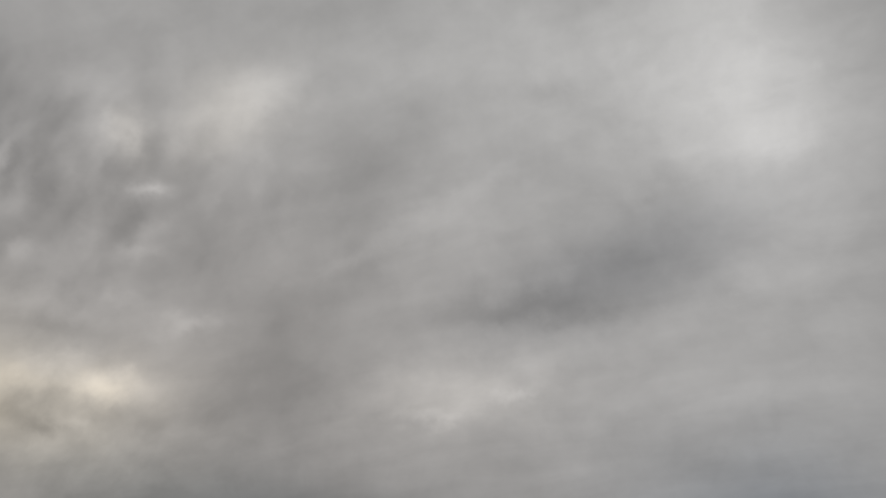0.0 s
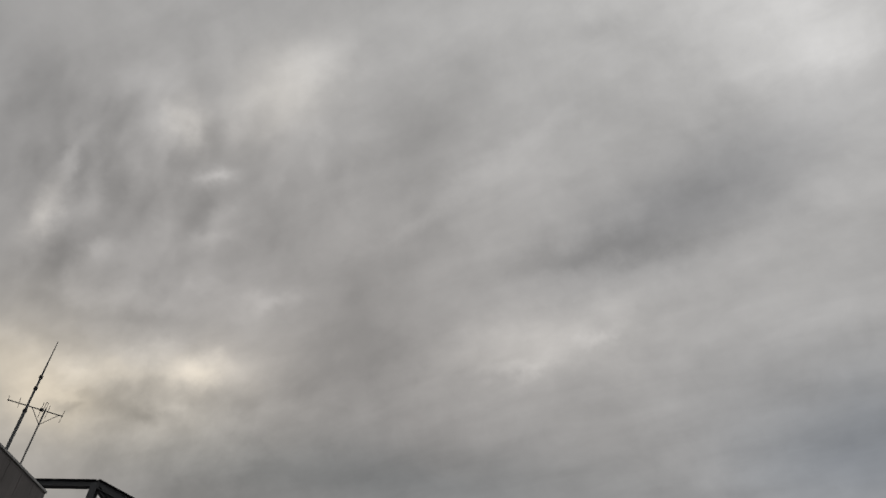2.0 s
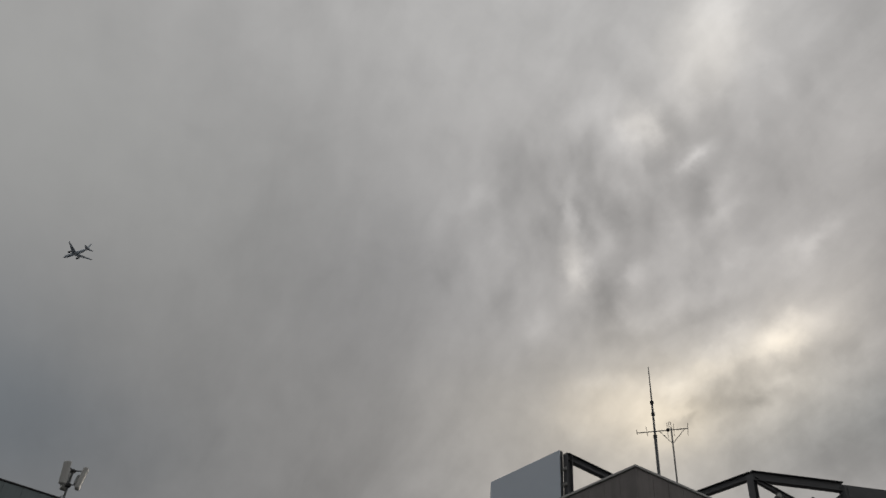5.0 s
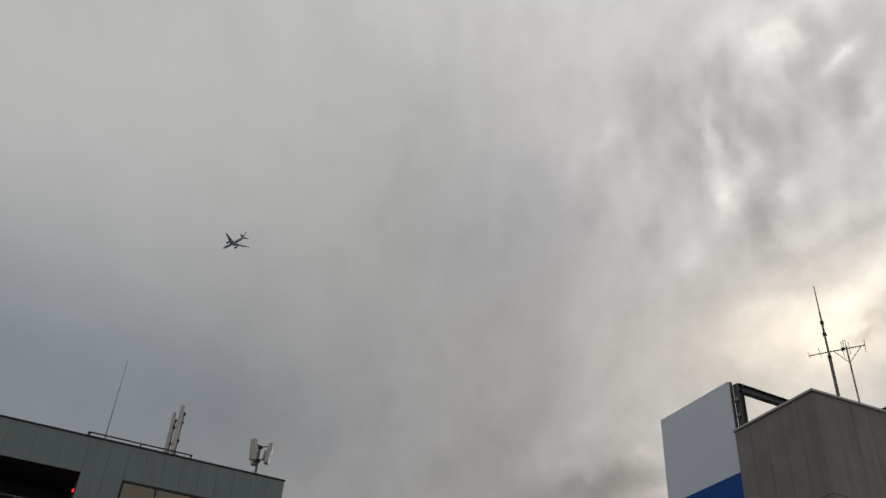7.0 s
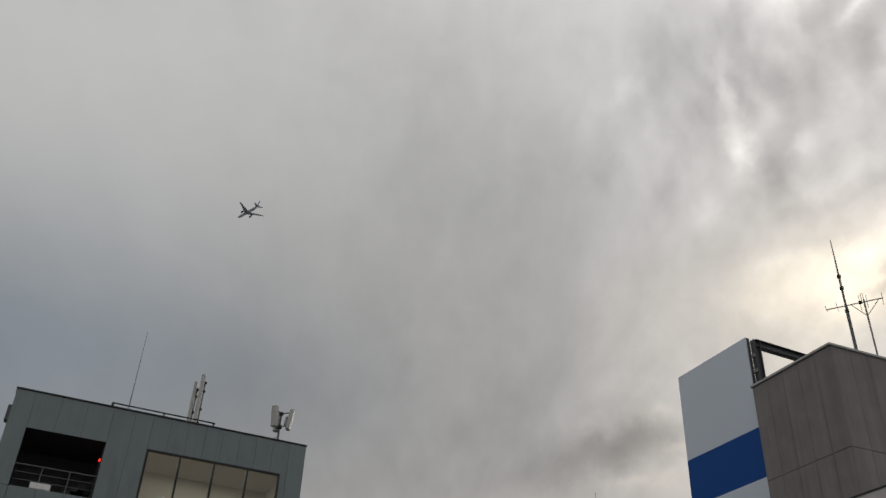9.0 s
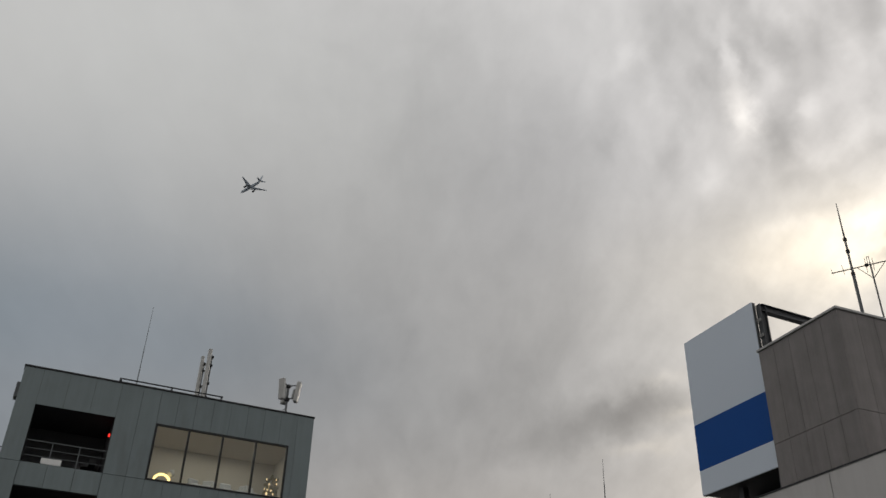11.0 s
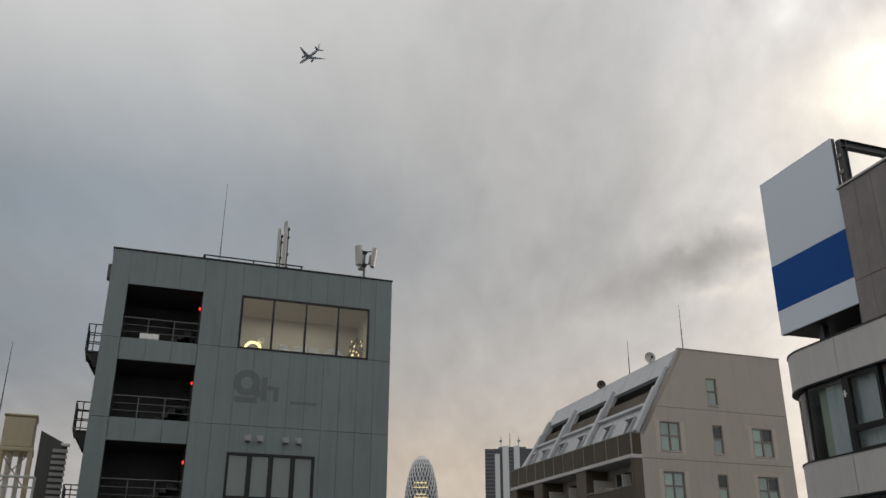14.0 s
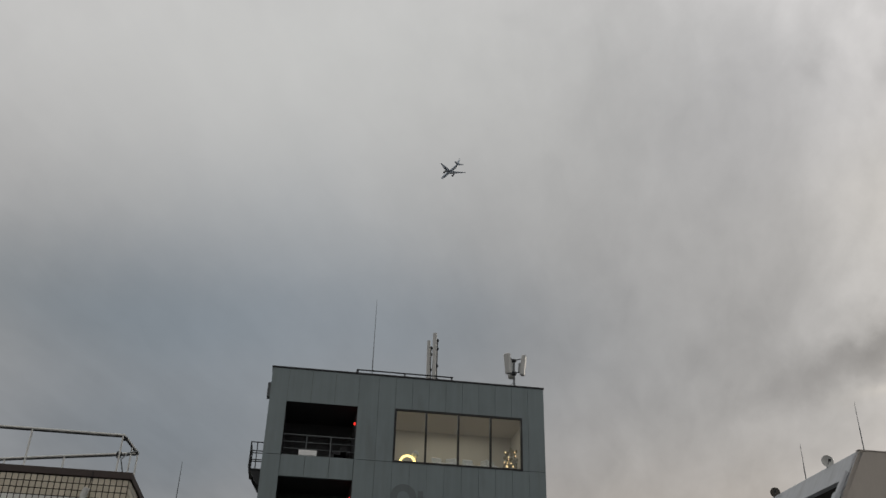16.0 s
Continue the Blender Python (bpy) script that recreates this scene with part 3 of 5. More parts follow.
bm = boxes((u0 - 0.6, u1 + 0.6, 4.0, 4.1, z0 - 0.5, z1 + 0.5), (u0 - 0.6, u0 - 0.5, 0.22, 4.0, z0 - 0.5, z1 + 0.5), (u1 + 0.5, u1 + 0.6, 0.22, 4.0, z0 - 0.5, z1 + 0.5))
part("lounge_wall", bm, ROOM, G, "cream lounge wall")
part("lounge_ceiling", boxes((u0 - 0.6, u1 + 0.6, 0.22, 4.1, z1 + 0.35, z1 + 0.45)), ROOM, G)
part("lounge_floor", boxes((u0 - 0.6, u1 + 0.6, 0.22, 4.1, z0 - 0.6, z0 - 0.5)), ROOM_FLOOR, G)
lamp_l = bpy.data.lights.new("lounge_light", "AREA")
lamp_l.shape, lamp_l.size, lamp_l.size_y, lamp_l.energy, lamp_l.color = "RECTANGLE", 4.5, 2.0, 20, (1.0, 0.92, 0.78)
lounge_light = new("lounge_light", lamp_l)
lounge_light.matrix_basis = G.matrix_basis @ pose(7.7, 2.2, z1 + 0.3)
tagged(lounge_light, "warm ceiling light of the lounge", "lamp")
# lounge things along the sill: a glowing ring lamp, a globe lamp, pale chairs, a lit plant
ARC = glow("yellow_neon", (1.0, 0.72, 0.25), 1.6)
bm = bmesh.new()
pts = [(0.30 * math.cos(radians(a)), 0.30 * math.sin(radians(a))) for a in range(-10, 191, 12)]
for (a, b), (c, d) in zip(pts, pts[1:]):
    rod(bm, (a, 0, b + 0.1), (c, 0, d + 0.1), 0.05)
arc = part("arc_lamp", bm, ARC, None, "", G.matrix_basis @ pose(5.72, 0.55, z0 + 0.05))
tagged(arc, "glowing yellow arch-shaped neon lamp on the window sill", "lamp")
sill = part("lounge_sill", boxes((u0, u1, 0.22, 1.0, z0 - 0.15, z0 + 0.02)), ROOM, G)
g = empty("globe_lamp", G.matrix_basis @ pose(6.05, 0.7, z0 + 0.02), "white globe lamp on a thin stem", "lamp")
part("stem", rods(((0, 0, 0), (0, 0, 0.42), 0.02)), WHITE_PAINT, g)
bm = bmesh.new()
bmesh.ops.create_uvsphere(bm, u_segments=16, v_segments=10, radius=0.15, matrix=Matrix.Translation((0, 0, 0.55)))
part("globe", bm, WHITE_PAINT, g)


def lounge_chair(m):
    c = empty("lounge_chair", m, "pale rounded lounge chair behind the window", "chair", group="lounge chairs")
    part("seat", boxes((-0.25, 0.25, -0.22, 0.22, 0.0, 0.24), bevel=0.07), WHITE_PAINT, c)
    part("backrest", boxes((-0.24, 0.24, 0.14, 0.24, 0.2, 0.50), bevel=0.045), WHITE_PAINT, c)
    return c


chair = lounge_chair(G.matrix_basis @ pose(7.0, 0.6, z0 + 0.02, 0, 0, 20))
for u, a in ((7.45, -30), (8.25, 10), (8.75, -60), (9.3, 40)):
    copy_thing(chair, G.matrix_basis @ pose(u, 0.6, z0 + 0.02, 0, 0, a))
fl = empty("string_light_plant", G.matrix_basis @ pose(10.0, 0.6, z0 + 0.02), "pot plant wound with warm lit string lights", "plant")
part("pot", rods(((0, 0, 0), (0, 0, 0.2), 0.1, 0.13), n=12), WHITE_PAINT, fl)
rnd = random.Random(4)
bm, bl = bmesh.new(), bmesh.new()
for i in range(60):
    p = Vector((rnd.uniform(-0.26, 0.24), rnd.uniform(-0.15, 0.15), rnd.uniform(0.25, 1.0)))
    bmesh.ops.create_icosphere(bl if i % 4 == 0 else bm, subdivisions=1, radius=0.035 if i % 4 == 0 else 0.06, matrix=Matrix.Translation(p) @ Matrix.Diagonal((1, 0.4, 1.4, 1)))
part("foliage", bm, material("dull_leaf", (0.30, 0.27, 0.18), 0.7), fl)
tagged(part("string_light", bl, glow("fairy_light", (1.0, 0.7, 0.35), 0.7), fl), kind="stuff")

# lower windows: four sashes with dark frames, pale blinds behind the glass
BLIND = material("pale_blind", (0.34, 0.37, 0.36), 0.8, vary=0.06, scale=1.5)
for k, (a0, a1, b0, b1) in enumerate(low_wins):
    win = new("window")
    win.parent = G
    bb = [a0 + (a1 - a0) * f for f in (0.26, 0.5, 0.75)]
    window_frame(win, a0, a1, b0, b1, (), 0.10, -0.02, 0.09, BLACK_METAL)
    for b in bb:
        part("mullion", boxes((b - 0.085, b + 0.085, -0.015, 0.085, b0 + 0.10, b1 - 0.10), bevel=0.005), BLACK_METAL, win)
    ed = [a0 + 0.09, *bb, a1 - 0.09]
    for a, b in zip(ed, ed[1:]):
        pane("pane", a, b, 0.04, b0 + 0.09, b1 - 0.09, PANE, win)
        part("blind", boxes((a + 0.02, b - 0.02, 0.09, 0.10, b0 + 0.1 + (0.0 if k == 0 else 0.25), b1 - 0.1)), BLIND, win)
    # a near-black sheet stands in for the unlit room
    part("room_behind", boxes((a0 - 0.1, a1 + 0.1, 0.7, 0.75, b0 - 0.1, b1 + 0.1)), GLOOM_JOINT_BLACK, G)


def vent_hood(m):
    v = empty("vent_hood", m, "small rounded metal vent hood on grey cladding", "vent", group="vent hoods")
    bm = bmesh.new()
    out = [(-0.1, 0.0), (0.1, 0.0), (0.1, 0.1)] + [(0.1 * math.cos(radians(a)), 0.1 + 0.1 * math.sin(radians(a))) for a in range(30, 180, 30)] + [(-0.1, 0.1)]
    prism(bm, out, -0.16, 0.0)
    part("hood", bm, VENT, v)
    part("mouth", boxes((-0.085, 0.085, -0.15, -0.02, -0.03, 0.0)), BLACK_METAL, v)
    part("flange", boxes((-0.13, 0.13, -0.015, 0.0, -0.05, 0.24), bevel=0.004), VENT, v)
    return v


hood = vent_hood(G.matrix_basis @ pose(5.75, 0.0, 5.84))
for k in range(2):
    for u in (5.75, 6.21, 7.19, 7.70):
        if k or u > 5.8:
            copy_thing(hood, G.matrix_basis @ pose(u, 0.0, 5.84 - STOREY * k))

# ghost of a removed wall logo, as plain weathered shapes
bm = bmesh.new()
for r0, r1, cx, cz in ((0.24, 0.52, 5.55, 8.08),):
    for i in range(24):
        a0, a1 = 2 * math.pi * i / 24, 2 * math.pi * (i + 1) / 24
        vs = [bm.verts.new((cx + r * math.cos(a), -0.004, cz + r * math.sin(a))) for r, a in ((r0, a0), (r1, a0), (r1, a1), (r0, a1))]
        bm.faces.new(vs)
for u0, u1, z0, z1 in ((5.84, 6.08, 7.54, 7.84), (5.12, 5.98, 7.30, 7.53), (6.12, 6.33, 7.42, 8.36), (6.34, 6.58, 7.84, 8.02), (6.59, 6.80, 7.42, 7.99), (7.28, 8.3, 7.36, 7.49)):
    vs = [bm.verts.new(p) for p in ((u0, -0.004, z0), (u1, -0.004, z0), (u1, -0.004, z1), (u0, -0.004, z1))]
    bm.faces.new(vs)
logo = part("removed_logo_mark", bm, GHOST, G, "faint dark outline of a removed wall logo")

# side balconies that stand out behind the far flank
def side_balcony(m):
    b = empty("escape_balcony", m, "small dark steel escape balcony on the grey flank", "balcony", group="escape balconies")
    part("deck", boxes((-0.5, 0.0, 0.0, 1.6, -0.06, 0.0)), BLACK_METAL, b)
    part("bracket", prism(bmesh.new(), [(-0.45, -0.06), (0.0, -0.06), (0.0, -0.6), (-0.12, -0.6)], 0.05, 0.12), BLACK_METAL, b)
    part("bracket", prism(bmesh.new(), [(-0.45, -0.06), (0.0, -0.06), (0.0, -0.6), (-0.12, -0.6)], 1.45, 1.52), BLACK_METAL, b)
    bm = bmesh.new()
    for z in (0.35, 0.7, 1.05):
        for p, q in (((0, 0, z), (-0.5, 0, z)), ((-0.5, 0, z), (-0.5, 1.6, z)), ((-0.5, 1.6, z), (0, 1.6, z))):
            rod(bm, p, q, 0.022, n=6)
    part("rail", bm, BLACK_METAL, b)
    for x, y in ((-0.5, 0), (-0.5, 0.8), (-0.5, 1.6), (-0.25, 0)):
        part("post", rods(((x, y, 0), (x, y, 1.05), 0.022), n=6), BLACK_METAL, b)
    return b


bal = side_balcony(G.matrix_basis @ pose(-0.01, 0.9, 9.05))
for k in (1, 2, 3):
    copy_thing(bal, G.matrix_basis @ pose(-0.01, 0.9, 9.05 - STOREY * k))
part("side_duct", boxes((-0.14, 0.0, 0.5, 0.9, 11.9, 12.5), bevel=0.02), STEEL_GREY, G)

# roof things
hat = empty("roof_walkway", G.matrix_basis @ pose(0, 0, GH + 0.035), "low dark steel walkway frame on the roof edge", "walkway")
part("deck", boxes((3.42, 7.40, 0.1, 1.4, -0.05, 0.05)), BLACK_METAL, hat)
part("top_rail", rods(((3.42, 0.12, 0.17), (7.42, 0.12, 0.17), 0.03), ((7.42, 0.12, 0.17), (7.42, 1.3, 0.17), 0.03), ((3.42, 0.12, 0.17), (3.42, 1.3, 0.17), 0.03)), BLACK_METAL, hat)
for u in (3.45, 5.4, 7.38):
    part("post", boxes((u - 0.03, u + 0.03, 0.1, 0.15, 0.0, 0.16)), BLACK_METAL, hat)
rod_a = empty("lightning_rod", G.matrix_basis @ pose(4.08, 0.7, GH), "thin grey lightning rod on the roof", "lightning rod")
part("rod", rods(((0, 0, -0.35), (0, 0, 0.9), 0.028, 0.022), n=6), STEEL_GREY, rod_a)
part("tip", rods(((0, 0, 0.9), (0, 0, 3.75), 0.018, 0.008), n=6), STEEL_GREY, rod_a)


def panel_antenna(m, r, h):
    a = empty("panel_antenna", m, "slim pale tubular mobile phone antenna on a pole", "antenna", group="roof antennas")
    part("radome", rods(((0, 0, 0.1), (0, 0, h), r), n=14), ANT_WHITE, a)
    part("pole", rods(((r + 0.05, 0.12, -0.3), (r + 0.05, 0.12, h - 0.2), 0.03)), STEEL_GREY, a)
    for z in (0.2, h * 0.35, h * 0.7, h - 0.3):
        part("clamp", boxes((0.0, r + 0.1, 0.0, 0.16, z - 0.03, z + 0.03)), BLACK_METAL, a)
    return a


panel_antenna(G.matrix_basis @ pose(6.68, 0.5, GH + 0.05), 0.085, 2.26)
panel_antenna(G.matrix_basis @ pose(6.46, 0.75, GH + 0.05), 0.07, 1.99)
sec = empty("sector_antenna", G.matrix_basis @ pose(10.14, 0.35, GH + 0.03), "cluster of pale box antennas on a short dark mast", "antenna")
part("mast", rods(((0, 0, -0.3), (0, 0, 1.35), 0.045)), STEEL_GREY, sec)
part("stay", rods(((0, 0, 0.3), (-0.3, -0.1, 0.0), 0.012), ((0, 0, 0.3), (0.2, 0.25, 0.0), 0.012)), STEEL_GREY, sec)
for ang in (-25, 215, 95):
    c, s = math.cos(radians(ang)), math.sin(radians(ang))
    body = part("antenna_box", boxes((-0.09, 0.09, -0.14, 0.14, -0.45, 0.45), bevel=0.03), ANT_WHITE, sec, "", pose(0.40 * c, 0.40 * s, 1.02, 0, 7, ang))
    part("radio_unit", boxes((-0.19, -0.1, -0.09, 0.09, -0.3, 0.1), bevel=0.02), VENT, body)
    for z in (0.7, 1.28):
        part("arm", rods(((0, 0, z), (0.34 * c, 0.34 * s, z + 0.04), 0.025)), BLACK_METAL, sec)
part("hub", boxes((-0.09, 0.09, -0.09, 0.09, 0.6, 0.75), (-0.09, 0.09, -0.09, 0.09, 1.2, 1.32), bevel=0.02), BLACK_METAL, sec)


# ---- the round-cornered building with ribbon windows, its stair tower and roof sign ----
C = empty("round_cornered_building", pose(-19.368, 19.553, EYE, 0, 0, -4.2), "round-cornered building with pale bands and dark ribbon windows", "building")
C_R, C_S, C_END, C_DEEP = 2.0, -1.45, 15.0, 13.0


def along(s, out=0.0):
    """A point of the facade's plan at length s, moved outwards; the corner turns left of C_S."""
    if s >= C_S:
        return s, -out
    a = min((C_S - s) / C_R, math.pi / 2)
    extra = max(0.0, (C_S - s) - C_R * math.pi / 2)
    r = C_R + out
    return C_S - r * math.sin(a), C_R - r * math.cos(a) + extra


def strip_mesh(bm, s0, s1, z0, z1, out0, out1, n=None):
    """A band of the facade from s0 to s1 with thickness out0..out1."""
    n = n or (1 if s0 >= C_S else 12)
    ss = [s0 + (s1 - s0) * i / n for i in range(n + 1)]
    outline = [along(s, out1) for s in ss] + [along(s, out0) for s in reversed(ss)]
    return prism(bm, outline, z0, z1, axis="z")


BANDS = ((6.262, 7.388), (2.90, 4.01), (-0.46, 0.65), (-14.0, -0.51))
joints = [-8.5, -5.2, 0.0, 3.07, 6.14, 9.21, 12.28, C_END]
for z0, z1 in BANDS:
    bm = strip_mesh(bmesh.new(), -8.5, 0.0, z0 + 0.02, z1 - 0.02, -0.2, -0.07, n=30)
    strip_mesh(bm, 0.0, C_END, z0 + 0.02, z1 - 0.02, -0.2, -0.07)
    part("band_backing", bm, BLACK_METAL, C)
    if z1 > 0:
        for s0, s1 in zip(joints, joints[1:]):
            part("spandrel_panel", strip_mesh(bmesh.new(), s0 + 0.012, s1 - 0.012, z0, z1, -0.065, 0.0, n=14 if s0 < C_S else 1), PANEL, C)
        for zz in ((z0 - 0.05, z0), (z1, z1 + 0.045)):
            bm = strip_mesh(bmesh.new(), -8.5, 0.0, zz[0], zz[1], -0.2, 0.02, n=30)
            strip_mesh(bm, 0.0, C_END, zz[0], zz[1], -0.2, 0.02)
            part("drip_edge", bm, BLACK_METAL, C, "thin dark metal edge")
bm = bmesh.new()
outline = [along(s, -0.2) for s in [C_END] + [0.0, C_S] + [C_S - 0.26 * i for i in range(1, 13)]]
outline += [(C_S - C_R + 0.2, C_DEEP), (C_END, C_DEEP)]
for z in (6.75, 6.3, 2.95, -0.4):
    prism(bm, outline, z - 0.15, z, axis="z")
part("floor_slab", bm, CONC, C)
part("back_wall", boxes((C_S - C_R + 0.2, C_END, C_DEEP, C_DEEP + 0.2, -14, 6.8), (C_END - 0.2, C_END, 0.2, C_DEEP, -14, 6.8)), CONC, C)
part("room_wall", boxes((-2.4, C_END - 0.2, 2.6, 2.7, -0.4, 6.1)), OFFICE_DIM, C)


def curtain(name, s0, s1, z0, z1, back, mat, parent):
    """A hanging cloth in folds."""
    bm = bmesh.new()
    n = max(12, int((s1 - s0) / 0.035))
    top, low = [], []
    for i in range(n + 1):
        s = s0 + (s1 - s0) * i / n
        w = 0.035 * math.sin(i * 0.9) + 0.02 * math.sin(i * 2.3 + s0)
        x, y = along(s, -back + w)
        top.append(bm.verts.new((x, y, z1)))
        x, y = along(s, -back + w * 1.3)
        low.append(bm.verts.new((x, y, z0)))
    for i in range(n):
        bm.faces.new((low[i], low[i + 1], top[i + 1], top[i]))
    for f in bm.faces:
        f.smooth = True
    return part(name, bm, mat, parent)


for k, zt in enumerate((6.21, 2.85)):
    zb = zt - 2.155
    ribbon = new("ribbon_window")
    ribbon.parent = C
    for s0, s1 in ((-8.5, -1.75), (-1.75, 0.0), (1.42, 3.07), (3.07, 6.14), (6.14, 9.21), (9.21, 12.28), (12.28, C_END)):
        bm = bmesh.new()
        n = 14 if s0 < C_S else 1
        col = [[bm.verts.new((*along(s0 + (s1 - s0) * i / n, -0.15), z)) for z in (zb, zt)] for i in range(n + 1)]
        for p, q in zip(col, col[1:]):
            bm.faces.new((p[0], q[0], q[1], p[1])).smooth = True
        o = part("pane", bm, PANE_DARK if s0 > 0 else PANE, ribbon)
        o.visible_shadow = False
    for s in (-3.3, -1.75, 1.42, 3.07, 6.14, 9.21, 12.28):
        part("mullion", strip_mesh(bmesh.new(), s - 0.03, s + 0.03, zb, zt, -0.2, -0.12, n=2), BLACK_METAL, ribbon)
    part("mullion", strip_mesh(bmesh.new(), -0.04, 0.14, zb, zt, -0.22, -0.06, n=2), BLACK_METAL, ribbon)
    # the opening light beside the corner
    sash = new("sash")
    sash.parent = ribbon
    bm = bmesh.new()
    for r in ring(0.14, 1.42, zb + 0.60, zt, 0.10):
        box(bm, r[0], r[1], 0.05, 0.17, r[2], r[3], bevel=0.006)
    for r in ring(0.14, 1.42, zb, zb + 0.60, 0.07):
        box(bm, r[0], r[1], 0.07, 0.17, r[2], r[3], bevel=0.006)
    part("sash_frame", bm, BLACK_METAL, sash)
    pane("sash_pane", 0.24, 1.32, 0.10, zb + 0.70, zt - 0.10, PANE, sash)
    pane("sash_pane", 0.21, 1.35, 0.12, zb + 0.07, zb + 0.53, PANE, sash)
    st = part("handle", boxes((0.03, 0.07, 0.03, 0.06, zt - 0.62, zt - 0.42), (-0.02, 0.12, 0.035, 0.06, zt - 0.54, zt - 0.50)), WHITE_PAINT, sash, "small white handle")
    curtain("curtain", -1.15, 0.02, zb + 0.05, zt - 0.02, 0.45, CURTAIN, C)
    curtain("curtain", -0.02, 1.46, zb + 0.05, zt - 0.02, 0.40, CURTAIN if k == 0 else CURTAIN_WARM, C)
    if k == 0:
        # pale mint strip stands in for a green reflection in the glass
        part("inner_wall", strip_mesh(bmesh.new(), -1.7, -1.3, zb, zt, -0.7, -0.55), MINT_STRIP, C)
    else:
        curtain("curtain", -1.7, -1.02, zb + 0.05, zt - 0.02, 0.56, CURTAIN, C)
        part("inner_wall", strip_mesh(bmesh.new(), -2.6, -2.0, zb, zt, -0.7, -0.55, n=4), MINT_STRIP, C)
bm = bmesh.new()
vs = [bm.verts.new(p) for p in ((0.66, 0.335, 2.18), (0.86, 0.335, 2.18), (0.76, 0.335, 1.98), (0.66, 0.345, 2.18), (0.86, 0.345, 2.18), (0.76, 0.345, 1.98))]
for f in ((0, 1, 2), (5, 4, 3), (0, 3, 4, 1), (1, 4, 5, 2), (2, 5, 3, 0)):
    bm.faces.new([vs[i] for i in f])
tagged(part("rescue_marker", bm, RED, None, "", C.matrix_basis.copy()), "red triangular rescue marker on the window", "sign")
# rail outside the lower corner window
rl = empty("corner_rail", C.matrix_basis.copy(), "thin dark metal rail in front of the lower corner window", "railing")
for z in (1.72, 1.48):
    bm = bmesh.new()
    ss = [-2.3 + 0.16 * i for i in range(15)]
    for a, b in zip(ss, ss[1:]):
        rod(bm, (*along(a, 0.14), z), (*along(b, 0.14), z), 0.022, n=6)
    part("rail_bar", bm, BLACK_METAL, rl)
for s in (-2.25, -1.75, -1.2):
    part("rail_post", rods(((*along(s, 0.14), 0.86), (*along(s, 0.14), 1.98 if s < -1.5 else 1.72), 0.035), n=6), BLACK_METAL, rl)

# stair tower of board-marked concrete panels on the roof
T = empty("stair_tower", pose(-18.655, 20.042, EYE, 0, 0, -4.39), "tall weathered brown-grey concrete stair tower on the roof", "tower")
TW, TD, TH = 3.33, 3.40, 12.0
part("core", boxes((0.06, TW - 0.06, 0.06, TD, 6.75, TH - 0.05)), GLOOM_JOINT_BLACK, T)
bm = boxes((-0.05, TW + 0.05, -0.05, 0.10, TH - 0.05, TH + 0.03), (TW - 0.10, TW + 0.05, 0.10, TD, TH - 0.05, TH + 0.03), (-0.05, 0.10, 0.10, TD, TH - 0.05, TH + 0.03), bevel=0.01)
part("coping", bm, COPING, T, "pale metal coping")
for z0, z1 in ((6.6, 8.94), (8.94, TH - 0.05)):
    for i in range(5):
        a, b = i * TW / 5, (i + 1) * TW / 5
        part("concrete_panel", boxes((a + (0.006 if i else 0), b - (0.006 if i < 4 else 0), 0.0, 0.055, z0 + 0.009, z1 - 0.009)), CONC, T)
        a, b = 0.056 + i * (TD - 0.056) / 5, 0.056 + (i + 1) * (TD - 0.056) / 5
        part("concrete_panel", boxes((TW - 0.055, TW, a + 0.006, b - 0.006, z0 + 0.009, z1 - 0.009)), CONC, T)

# roof sign
S = empty("roof_sign", pose(-22.574, 20.591, EYE, 0, 0, -2.97), "blank white roof billboard with a broad blue band", "billboard")
SW, S0, S1 = 3.61, 8.42, 13.98
part("white_field", boxes((0, SW, 0.0, 0.05, 10.84, S1), bevel=0.006), SIGN_WHITE, S)
part("blue_band", boxes((0, SW, 0.0, 0.05, 9.25, 10.84), bevel=0.002), SIGN_BLUE, S)
part("white_band", boxes((0, SW, 0.0, 0.05, S0, 9.25), bevel=0.006), SIGN_WHITE, S)
bm = bmesh.new()
for r in ring(0.0, SW, S0, S1, 0.10):
    box(bm, r[0] - 0.001, r[1] + 0.001, 0.052, 0.17, r[2], r[3])
for z in (9.6, 10.8, 12.0, 13.0):
    box(bm, 0.1, SW - 0.1, 0.052, 0.13, z - 0.04, z + 0.04)
part("sign_frame", bm, TRUSS, S)
part("soffit", boxes((0.02, SW - 0.02, 0.06, 1.7, S0 + 0.02, S0 + 0.07)), TRUSS, S)
part("leg", hbeam(bmesh.new(), (1.35, 0.55, 6.75), (1.35, 0.55, 10.6), 0.22, 0.22), TRUSS, S)
part("leg", hbeam(bmesh.new(), (3.2, 0.55, 6.75), (3.2, 0.55, 10.6), 0.22, 0.22), TRUSS, S)
part("edge_column", hbeam(bmesh.new(), (SW + 0.11, 0.30, 6.75), (SW + 0.11, 0.30, S1 - 0.1), 0.2, 0.25), TRUSS, S)
for z in (12.2, 12.75, 13.3):
    part("bolt_plate", boxes((SW - 0.03, SW + 0.2, 0.12, 0.16, z - 0.06, z + 0.06), bevel=0.01), GALV, S)
part("yellow_panel", boxes((3.35, 3.6, 0.4, 0.44, 7.3, 8.35)), material("faded_yellow_panel", (0.35, 0.31, 0.18), 0.7), S)
# added dark sheet: closes the gap under the sign with painted gloom
part("shadow_panel", boxes((0.75, 3.6, 1.6, 1.64, 6.8, 8.45)), TRUSS, S)
part("underframe", hbeam(bmesh.new(), (0.3, 0.5, S0 + 0.2), (3.6, 0.5, S0 + 0.2), 0.15, 0.2), TRUSS, S)

